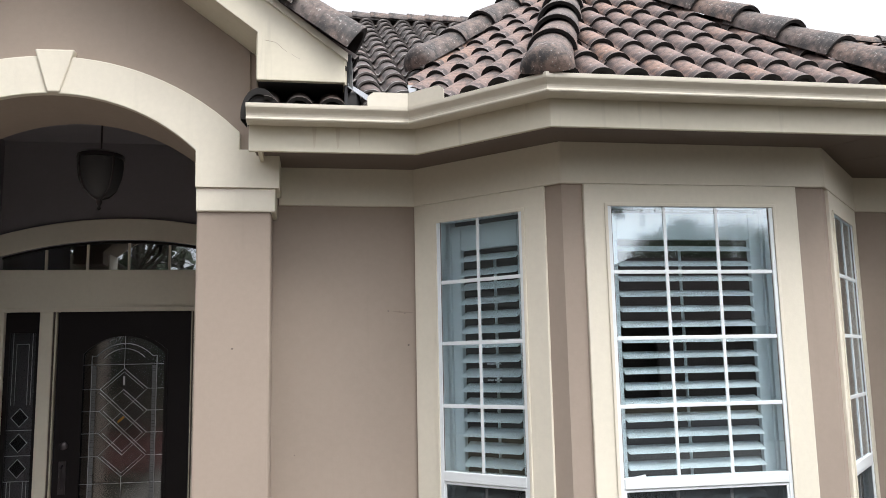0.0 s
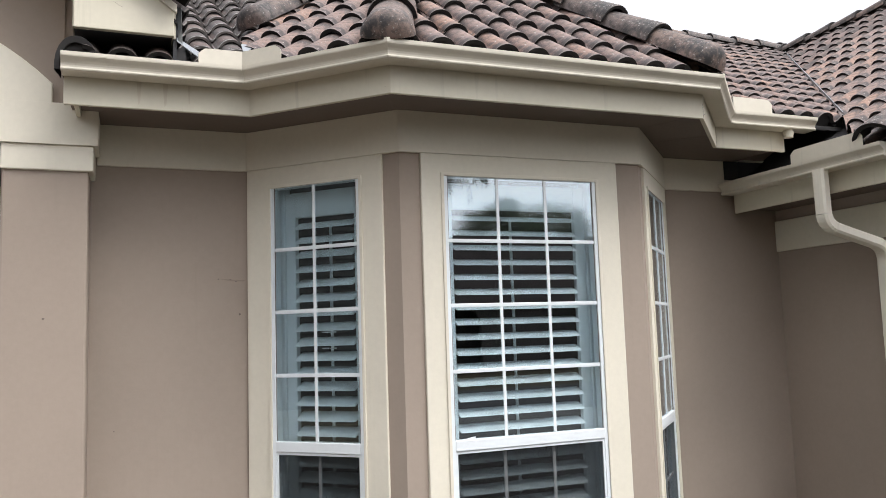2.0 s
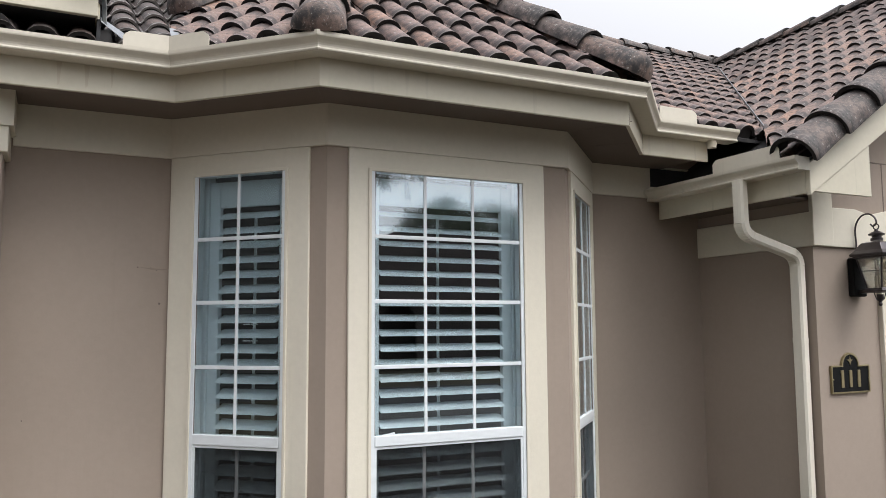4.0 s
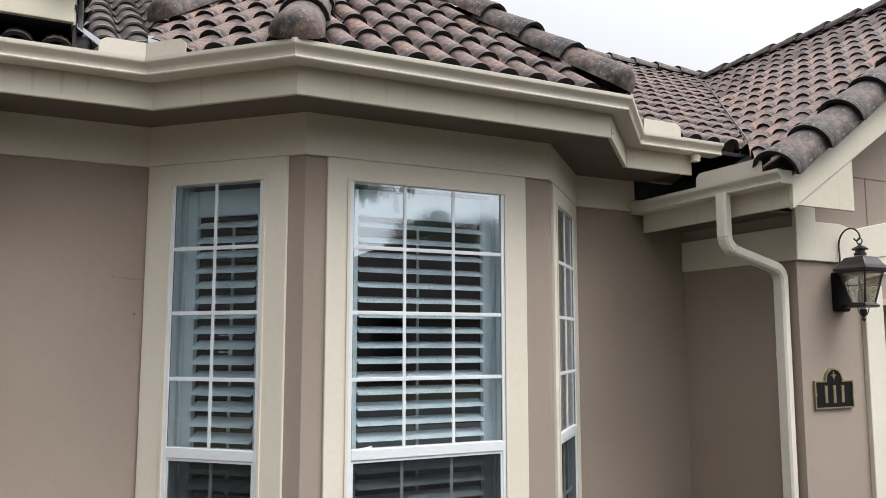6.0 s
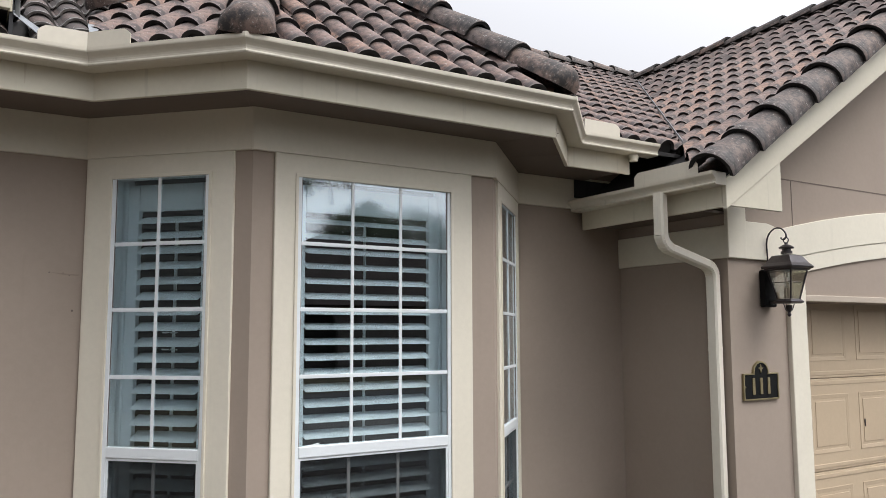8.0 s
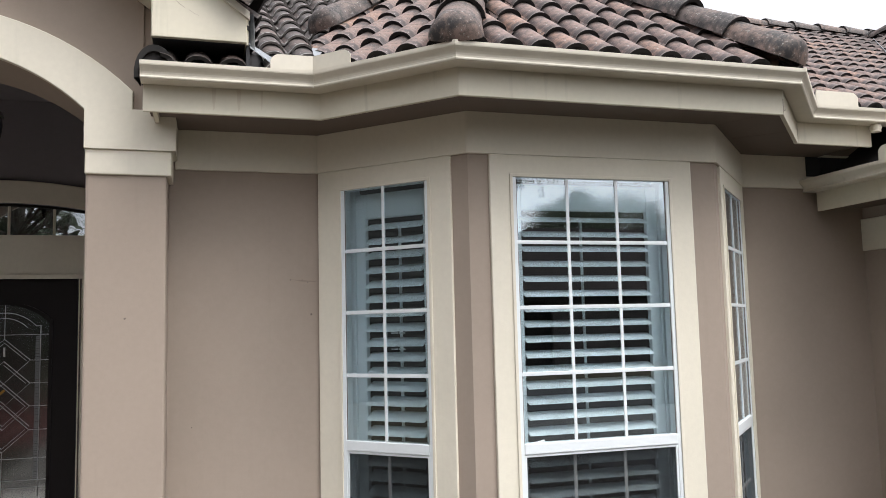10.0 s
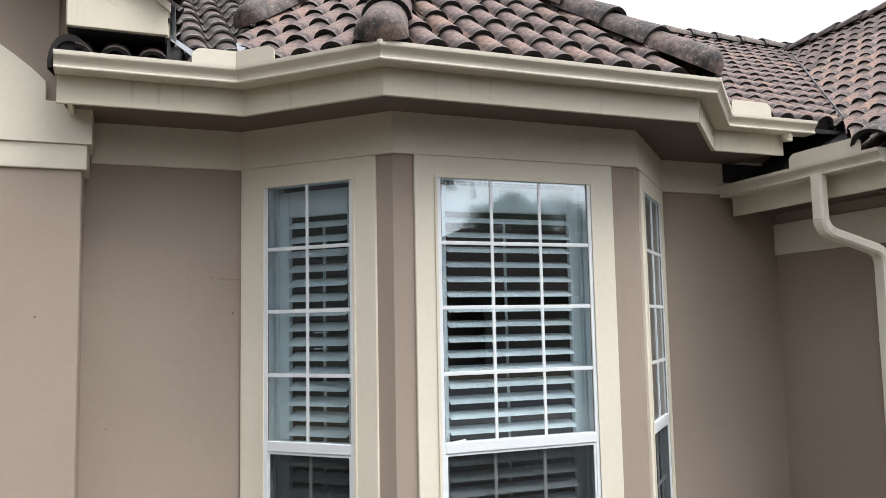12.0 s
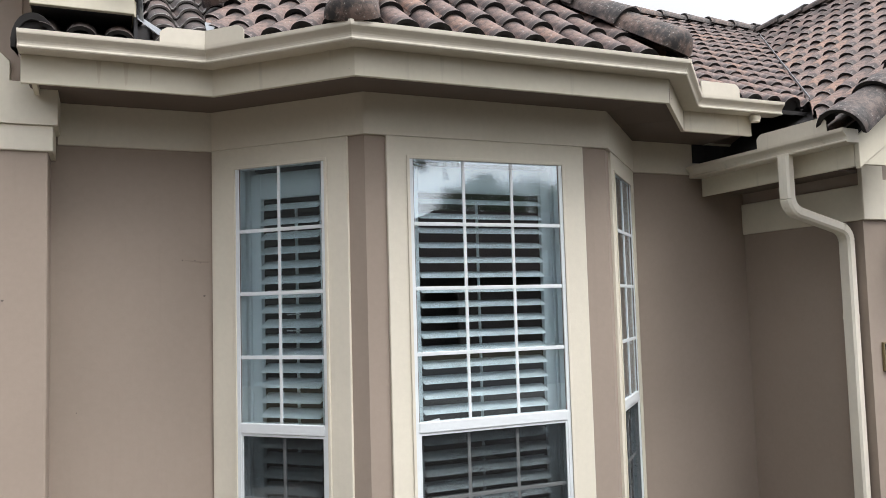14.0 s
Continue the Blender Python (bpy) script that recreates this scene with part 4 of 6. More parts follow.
tagged(part("fascia", box(B(), FX, FX + 0.022, 3.147, YW - 0.016, 2.325, 2.52), FASCIA, bevel=0.003), "cream fascia board of the garage wing", "fascia", kind="structure")
bm = B()
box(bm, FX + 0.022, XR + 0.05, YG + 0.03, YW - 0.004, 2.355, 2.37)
tagged(part("soffit", bm, SOFFIT), "taupe soffit of the garage wing, darkened for shade", "soffit", kind="structure")


def rect_pipe(bm, pts, hx, hy):
    """A rectangular pipe through points in an x-z plane; hx across the run, hy along y."""
    pts = [Vector(p) for p in pts]
    loops = []
    for i, p in enumerate(pts):
        d = (pts[min(i + 1, len(pts) - 1)] - pts[max(i - 1, 0)]).normalized()
        w = Vector((0, 1, 0))
        u = d.cross(w).normalized()
        c = 0.012
        loops.append([p + u * a + w * b for a, b in ((-hx, -hy + c), (-hx + c, -hy), (hx - c, -hy), (hx, -hy + c), (hx, hy - c), (hx - c, hy), (-hx + c, hy), (-hx, hy - c))])
    return skin(bm, loops)


DSY = 3.525
spout = thing("downspout", "cream rectangular downspout with two crimped elbows", "downspout")
x_up, x_dn = 3.765, XR + R0 - 0.034
bend = lambda c, r, a0, a1, k: [(c[0] + r * math.cos(radians(a0 + (a1 - a0) * i / k)), DSY, c[1] + r * math.sin(radians(a0 + (a1 - a0) * i / k))) for i in range(k + 1)]
part("upper_piece", rect_pipe(B(), [(x_up, DSY + 0.03, GZB + 0.01), (x_up, DSY + 0.028, 2.195)], 0.030, 0.042), SPOUT, spout)
low_a = -16
R1 = 0.085
e1 = [(x, y + 0.028 * (1 - i / 6) + 0.02 * i / 6, z) for i, (x, y, z) in enumerate(bend((x_up + R1, 2.195), R1, 180, 270 + low_a, 6))]
slope_end = (x_dn - 0.075, e1[-1][2] - (x_dn - 0.075 - e1[-1][0]) * math.tan(radians(-low_a)))
e2c = (slope_end[0] - R1 * math.sin(radians(-low_a)) * 1.0, slope_end[1] - R1 * math.cos(radians(-low_a)))
e2 = bend(e2c, R1, 90 + low_a, 0, 6)
for nm, pts in (("elbow", e1), ("offset_piece", [e1[-1], (slope_end[0], DSY, slope_end[1])]), ("elbow", e2), ("lower_piece", [e2[-1], (e2[-1][0], DSY, GROUND + 0.06)])):
    part(nm, rect_pipe(B(), pts, 0.030, 0.042), SPOUT, spout, "crimped cream elbow" if nm == "elbow" else "")
for c, pts in (("a", e1), ("b", e2)):
    for p, q in zip(pts, pts[1:]):
        md = (Vector(p) + Vector(q)) / 2
        part("crimp", rect_pipe(B(), [md + (Vector(q) - Vector(p)) * 0.22, md - (Vector(q) - Vector(p)) * 0.22], 0.0318, 0.0438), SPOUT, spout)
xd = e2[-1][0]
part("joint_band", rect_pipe(B(), [(xd, DSY, 1.50), (xd, DSY, 1.47)], 0.0315, 0.0435), SPOUT, spout)

# ---------------------------------------------------------------- roofs
PITCH, ROW, TLEN, TH = 0.165, 0.255, 0.32, 0.019


def tile_section(h, lift):
    """Across one tile: a rounded barrel that flows into a shallow pan."""
    pts = []
    r = 0.064
    for j in range(11):
        a = math.pi * j / 10
        x = -r * (0.72 * math.cos(a) + 0.28 * (1 - 2 * j / 10))
        pts.append((x, lift + h * math.sin(a)))
    pts.append((r + 0.012, lift - 0.0150))
    pts.append((r + 0.025, lift - 0.0165))
    pts.append((PITCH - r + 0.004, lift + 0.001))
    return pts


def tile_bm(seed, stop=False, pale=False, raised=0.032):
    """One tile; its lower edge and underside take the second material, darkened for shade. stop: the mouth of the
    barrel is filled with mortar in the same dark. pale: lichen and a painted lit rim on the edge.
    """
    rr = random.Random(seed)
    bm = B()
    h = 0.043
    top0 = tile_section(h, raised)
    top1 = tile_section(h * 0.97, 0.006)
    jit = rr.uniform(-0.003, 0.003)
    lo = [bm.verts.new((x, jit, z)) for x, z in top0]
    hi = [bm.verts.new((x * 0.985, TLEN, z)) for x, z in top1]
    bl = [bm.verts.new((x * (0.80 if i < 11 else 1.0), jit + 0.003, z - (TH if i < 11 else 0.015))) for i, (x, z) in enumerate(top0)]
    lw_ = 0.024 if pale else 0.007
    lip = [bm.verts.new((a.co.x, jit + lw_ + (rr.uniform(-0.008, 0.008) if pale else 0), a.co.z + (b.co.z - a.co.z) * lw_ / TLEN)) for a, b in zip(lo, hi)]
    for i in range(len(lo) - 1):
        bm.faces.new((lip[i], lip[i + 1], hi[i + 1], hi[i]))
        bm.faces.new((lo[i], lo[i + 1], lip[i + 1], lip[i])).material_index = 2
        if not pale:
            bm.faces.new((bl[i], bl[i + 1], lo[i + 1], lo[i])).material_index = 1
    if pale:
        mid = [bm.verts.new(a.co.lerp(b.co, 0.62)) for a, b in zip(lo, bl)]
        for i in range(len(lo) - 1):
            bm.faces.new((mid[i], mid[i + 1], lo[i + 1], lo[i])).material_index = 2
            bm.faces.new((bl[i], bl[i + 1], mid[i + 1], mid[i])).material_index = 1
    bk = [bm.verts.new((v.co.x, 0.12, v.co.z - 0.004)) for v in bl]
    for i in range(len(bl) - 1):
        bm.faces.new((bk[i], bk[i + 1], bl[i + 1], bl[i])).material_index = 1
    if stop:
        f = [bm.verts.new((v.co.x, jit + 0.012, v.co.z)) for v in bl[:11]]
        g_ = [bm.verts.new((bl[10].co.x, jit + 0.012, -0.05)), bm.verts.new((bl[0].co.x, jit + 0.012, -0.05))]
        bm.faces.new(f + g_).material_index = 1
    return bm


def open_mesh(name, bm, material, lip=TILE_LIP):
    me = bpy.data.meshes.new(name)
    bm.to_mesh(me)
    bm.free()
    me.materials.append(material)
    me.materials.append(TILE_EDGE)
    me.materials.append(lip)
    me.polygons.foreach_set("use_smooth", [True] * len(me.polygons))
    me.set_sharp_from_angle(angle=radians(45))
    return me


EAVES = [open_mesh("roof_tile", tile_bm(i, True), TILE) for i in range(3)]

# looks of a tile field: its tiles, the lift of their lower ends, material, lip, lichen and painted lit rim on the edge
WORN = ([open_mesh("roof_tile", tile_bm(i), TILE) for i in range(4)], 0.032, TILE, TILE_LIP, False)
SNUG = ([open_mesh("roof_tile", tile_bm(i, raised=0.026), TILE) for i in range(4)], 0.026, TILE, TILE_LIP, False)
LIT_LICHEN = ([open_mesh("roof_tile", tile_bm(i, pale=True), SHADETILE, PALE_LIP) for i in range(4)], 0.032, SHADETILE, PALE_LIP, True)
SHADY = ([open_mesh("roof_tile", tile_bm(i), SHADETILE) for i in range(4)], 0.032, SHADETILE, TILE_LIP, False)


def face_frame(p, u, m):
    """Roof face: p a point on the eaves, u along the eaves, m the slope. Local x along the eaves, y up the slope, z off it."""
    u = Vector(u).normalized()
    v = Vector((-u.y, u.x, 0))
    s = (v + Vector((0, 0, m))).normalized()
    n = u.cross(s).normalized()
    M = Matrix.Identity(4)
    for i, c in enumerate((u, s, n, Vector(p))):
        for r in range(3):
            M[r][i] = c[r]
    return M


def tile_field(roof, M, a0, a1, nrows, keep, limit=10 ** 6, far=None, stops=True, style=WORN):
    """Lay tiles on a face. keep: vertical planes (point, inward direction) that bound it."""
    count = 0
    tiles, raised, tmat, lip, pale = style
    rest = B()
    cols = int((a1 - a0) / PITCH)
    for r in range(nrows):
        for c in range(cols):
            a, b = a0 + PITCH * (c + 0.5), ROW * r
            corners = [M @ Vector((a + dx, b + dy, 0)) for dx in (-0.065, 0.10) for dy in (0, TLEN)]
            cuts, out_ = [], False
            for p, d in keep:
                side = [(q.x - p[0]) * d[0] + (q.y - p[1]) * d[1] for q in corners]
                if max(side) <= 0.01:
                    out_ = True
                    break
                if min(side) < 0:
                    cuts.append((p, d))
            if out_:
                continue
            L = M @ pose(a + random.uniform(-0.003, 0.003), b + random.uniform(-0.006, 0.006), random.uniform(-0.002, 0.003), random.uniform(-0.5, 0.5), random.uniform(-1, 1), random.uniform(-0.7, 0.7))
            if not cuts and count < limit and (far is None or not far(L.translation)):
                ob = new("roof_tile", EAVES[random.randrange(3)] if r == 0 and stops else tiles[random.randrange(4)])
                ob.parent = roof
                ob.matrix_world = L
                count += 1
                continue
            tb = tile_bm(r * 100 + c, r == 0 and stops, pale, raised)
            if cuts:
                inv = L.inverted()
                for p, d in cuts:
                    co = inv @ Vector((p[0], p[1], L.translation.z))
                    no = inv.to_3x3() @ Vector((d[0], d[1], 0))
                    bmesh.ops.bisect_plane(tb, geom=tb.verts[:] + tb.edges[:] + tb.faces[:], plane_co=co, plane_no=no, clear_inner=True)
            if not tb.faces:
                tb.free()
                continue
            if far is not None and far(L.translation) or count >= limit:
                tb.transform(L)
                me = bpy.data.meshes.new("tmp")
                tb.to_mesh(me)
                tb.free()
                rest.from_mesh(me)
                bpy.data.meshes.remove(me)
            else:
                me = open_mesh("cut_tile", tb, tmat, lip)
                ob = new("cut_tile", me)
                ob.parent = roof
                ob.matrix_world = L
                count += 1
    if rest.faces:
        ob = new("far_tiles", open_mesh("far_tiles", rest, FARTILE))
        ob.parent = roof
        tagged(ob, "weathered roof tiles higher up the slope", kind="stuff")
    else:
        rest.free()


def far_tile_mat():
    m, n, l, b = mat("weathered_roof_tile_far", 0.85)
    g = n.new("ShaderNodeNewGeometry")
    tone = ramp(n, l, g.outputs["Random Per Island"], [(0.0, (0.122, 0.088, 0.082)), (0.6, (0.150, 0.108, 0.099)), (1.0, (0.188, 0.122, 0.100))])
    grime = noise_node(n, l, 7.0, 6, 0.7)
    c = mixc(n, l, ramp(n, l, grime, [(0.42, (1, 1, 1)), (0.60, (0, 0, 0))]), tone, (0.052, 0.041, 0.038))
    l.new(c, b.inputs["Base Color"])
    bump(n, l, b, noise_node(n, l, 90, 5, 0.7), 0.5, 0.003)
    return m


FARTILE = far_tile_mat()


def cap_mesh(r0, r1, length, seed, closed=False, filled=False):
    """A barrel cap: wider at its lower end, with a thick lip."""
    bm = B()
    k = 12
    rings = []
    for y, r, in ((0.0, r0), (0.012, r0 * 1.03), (0.05, r0 * 1.0), (length * 0.5, (r0 + r1) / 2), (length, r1)):
        rings.append([(-(r) * math.cos(math.pi * j / k), y, r * 0.92 * math.sin(math.pi * j / k)) for j in range(k + 1)])
    skin(bm, rings, False, False)
    ri = [(-(r0 - 0.02) * math.cos(math.pi * j / k), 0.004, (r0 - 0.02) * 0.92 * math.sin(math.pi * j / k)) for j in range(k + 1)]
    rb = [(x, 0.15, z) for x, _, z in ri]
    n0 = len(bm.faces)
    skin(bm, [rb, ri, rings[0]], False, False)
    bm.faces.ensure_lookup_table()
    for fc in bm.faces[n0:]:
        fc.material_index = 1
    if closed:
        # domed starter piece
        dome = []
        for i in range(1, 6):
            a = math.pi / 2 * i / 5
            dome.append([(x * math.cos(a), -r0 * 0.55 * math.sin(a), z * math.cos(a) if i < 5 else 0.0) for x, _, z in rings[0]])
        skin(bm, [rings[0]] + dome, False, False)
    if filled:
        bm.faces.new([bm.verts.new((x, 0.02, z)) for x, _, z in ri]).material_index = 1
    bmesh.ops.remove_doubles(bm, verts=bm.verts, dist=0.0008)
    return open_mesh("cap_tile", bm, CAPTILE)


CAPS = [cap_mesh(0.122, 0.098, 0.42, i) for i in range(2)]
STARTER = cap_mesh(0.122, 0.104, 0.42, 9, True)
RIDGE = cap_mesh(0.105, 0.088, 0.42, 3)


def caps_along(roof, p, q, step=0.34, first=True, lift=0.035, mesh=None, scale=1.0, up=None):
    p, q = Vector(p), Vector(q)
    d = (q - p).normalized()
    n = int((q - p).length / step) + 1
    side = d.cross(Vector((0, 0, 1)) if up is None else Vector(up)).normalized()
    nrm = side.cross(d)
    for i in range(n):
        o = p + d * step * i + nrm * (lift + random.uniform(0, 0.006))
        M = Matrix.Identity(4)
        for c, vec in enumerate((side, d, nrm, o)):
            for r in range(3):
                M[r][c] = vec[r]
        me = mesh or (STARTER if first and i == 0 else CAPS[i % 2])
        ob = new("hip_cap", me)
        ob.parent = roof
        ob.matrix_world = M @ pose(0, 0, 0, -2.6 + random.uniform(-0.6, 0.6), random.uniform(-2, 2), random.uniform(-1, 1)) @ Matrix.Diagonal((scale, 1, scale, 1))


def deck(roof, pts, thick=0.02):
    bm = B()
    prism(bm, [Vector(p) - Vector((0, 0, 0.018)) for p in pts], (0, 0, -thick))
    part("roof_deck", bm, DECK, roof, "dark underlay under the tiles")


MB, MM = 0.755, 0.580
OT = 0.425                         # tiles reach this far out over the gutter
ZE = 2.843
yE = YW - DL - OT
ev = eaves(OT)
c0, c1, c2, c3 = (Vector((x, y, ZE)) for x, y in ev[1:5])
half = (c2.x - c1.x) / 2
AP = Vector(((c1.x + c2.x) / 2, c1.y + half * math.tan(radians(67.5)), ZE + MB * half * math.tan(radians(67.5))))
KV = (MM - MB * C45) / (MB * C45)   # run of the valley in plan
VT = 0.62                          # length of the valley up to the rear hip, in plan along y
V = Vector((c0.x + KV * VT, c0.y + VT, ZE + MM * VT))
VR = Vector((c3.x - KV * VT, c3.y + VT, ZE + MM * VT))
h1 = (AP - c1).xy.normalized()
h2 = (AP - c2).xy.normalized()
YRIDGE = 7.10
ZRIDGE = ZE + MM * (YRIDGE - yE)

roof_bay = tagged(new("roof_bay"), "hipped bay roof of weathered brown barrel tiles", "roof", kind="structure")
deck(roof_bay, [c1, c2, AP])
deck(roof_bay, [c0, c1, AP, V])
deck(roof_bay, [c2, c3, VR, AP])
deck(roof_bay, [V, AP, AP + Vector((0, 1.2, -0.3))])
deck(roof_bay, [AP, VR, AP + Vector((0, 1.2, -0.3))])
roof_main = tagged(new("roof_main"), "main roof of weathered brown barrel tiles", "roof", kind="structure")
deck(roof_main, [(-0.30, yE, ZE), (4.6, yE, ZE), (14, yE, ZE), (14, YRIDGE, ZRIDGE), (-6, YRIDGE, ZRIDGE), (-6, yE + 1.5, ZE + 1.5 * MM), (-0.30, yE + 1.5, ZE + 1.5 * MM)])
deck(roof_main, [(-6, YRIDGE, ZRIDGE), (14, YRIDGE, ZRIDGE), (14, YRIDGE + 4, ZRIDGE - 4 * MM), (-6, YRIDGE + 4, ZRIDGE - 4 * MM)])

tile_field(roof_bay, face_frame(c1, (1, 0, 0), MB), 0.0, c2.x - c1.x, 12, [(c1, (h1.y, -h1.x)), (c2, (-h2.y, h2.x))])
Lf = (c1 - c0).length
vdir = Vector((KV, 1.0)).normalized()
v2 = (AP - V).xy.normalized()
tile_field(roof_bay, face_frame(c0, (C45, -C45, 0), MB), -1.2, Lf + 0.02, 11, [(c1, (-h1.y, h1.x)), (c0, (vdir.y, -vdir.x)), (V, (v2.y, -v2.x))])
Lr = (c3 - c2).length
v3 = (AP - VR).xy.normalized()
tile_field(roof_bay, face_frame(c2, (C45, C45, 0), MB), -0.02, Lr + 1.2, 11, [(c2, (h2.y, -h2.x)), (c3, (-vdir.y, -vdir.x)), (VR, (-v3.y, v3.x))])
caps_along(roof_bay, c1 + Vector((h1.x, h1.y, 0)) * 0.02 + Vector((0, 0, 0.02)), AP)
caps_along(roof_bay, c2 + Vector((h2.x, h2.y, 0)) * 0.055 + Vector((0, 0, 0.05)), AP, lift=0.045, scale=1.08)
caps_along(roof_bay, V.lerp(AP, 0.08) + Vector((0, 0, 0.03)), AP)

XE = 0.175                         # side of the entry roof above the main roof
tile_field(roof_main, face_frame((0, yE, ZE), (1, 0, 0), MM), XE + 0.045, 2.6, 17, [((XE + 0.045, 0), (1, 0)), ((2.6, 0), (-1, 0)), ((0, YRIDGE - 0.03), (0, -1))], stops=False, style=LIT_LICHEN)
# short row under the boxed return, its tiles darkened for shade
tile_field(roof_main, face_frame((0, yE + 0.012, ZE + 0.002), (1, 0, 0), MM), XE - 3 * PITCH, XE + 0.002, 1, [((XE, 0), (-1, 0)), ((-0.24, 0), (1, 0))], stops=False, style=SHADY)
caps_along(roof_main, (0.0, YRIDGE, ZRIDGE), (3.0, YRIDGE, ZRIDGE), step=0.17, first=False, mesh=RIDGE, scale=0.85)

# garage roof: left slope
GE, GZE = GGX + 0.055, 2.484
ZGR = lambda x: GZE + MG2 * (x - GE)
MG2 = 0.662
roof_garage = tagged(new("roof_garage"), "garage roof of weathered brown barrel tiles", "roof", kind="structure")
GY0 = 3.18
# valley between main and garage slopes
vy = lambda x: yE + (ZGR(x) - ZE) / MM
xv0 = GE + (ZE - GZE) / MG2
vd = Vector((1.0, MG2 / MM)).normalized()
deck(roof_garage, [(GE + 0.075, GY0 - 0.05, GZE + 0.075 * MG2), (GE + 0.075, YW + 0.0, GZE + 0.075 * MG2), (XGR, 10.0, ZGR(XGR)), (XGR, GY0 - 0.05, ZGR(XGR))])
deck(roof_garage, [(XGR, GY0 - 0.05, ZGR(XGR)), (XGR, 10.0, ZGR(XGR)), (2 * GC - GE, 10.0, GZE), (2 * GC - GE, GY0 - 0.05, GZE)])
rows_g = int(((XGR - GE) * math.hypot(1, MG2)) / ROW) + 1
tile_field(roof_garage, face_frame((GE, 10.0, GZE), (0, -1, 0), MG2), 0.0, 10.0 - GY0 - 0.02, rows_g, [((xv0, yE), (vd.y, -vd.x)), ((0, GY0 + 0.02), (0, 1)), ((XGR, 0), (-1, 0))], limit=300, far=lambda q: q.x > 6.2 or q.y > 5.6, style=SNUG)
tile_field(roof_main, face_frame((0, yE, ZE), (1, 0, 0), MM), X2 - 0.2, 9.4, 17, [((xv0, yE), (-vd.y, vd.x)), ((3.0, 0), (1, 0)), ((0, YRIDGE - 0.03), (0, -1))], limit=300, far=lambda q: q.x > 6.0, style=SNUG)
caps_along(roof_main, (3.0, YRIDGE, ZRIDGE), (9.5, YRIDGE, ZRIDGE), first=False, mesh=RIDGE)
caps_along(roof_garage, (XGR, GY0, ZGR(XGR)), (XGR, 9.0, ZGR(XGR)), first=False, mesh=RIDGE)
# rake caps
caps_along(roof_garage, (GE + 0.005, GY0 - 0.012, GZE + 0.002), (XGR, GY0 - 0.012, ZGR(XGR) - 0.005), first=False, scale=1.2, up=(0, -0.25, 1))
bm = B()
vz = lambda x: ZGR(x) + 0.075
prism(bm, [(xv0 - 0.05, vy(xv0 - 0.05) - 0.003, vz(xv0)), (xv0 + 2.6, vy(xv0 + 2.6) - 0.003, vz(xv0 + 2.6)), (xv0 + 2.6, vy(xv0 + 2.6) + 0.003, vz(xv0 + 2.6)), (xv0 - 0.05, vy(xv0 - 0.05) + 0.003, vz(xv0))], (0, 0, -0.02))
part("valley_flashing", bm, ZINC, roof_garage, "thin grey metal valley flashing")


bm = B()
for x0, x1, zl, zh in ((3.786, 3.90, 2.560, 2.689), (3.90, 4.06, 2.548, 2.689), (4.06, XR - 0.004, 2.536, 2.689)):
    box(bm, x0, x1 - 0.001, YW - 0.014 - (x1 - 3.9) * 0.03, YW - 0.0025, zl, zh)
part("dark_flashing", bm, BLACK, roof_garage, "black tarred flashing where the roofs meet the wall")


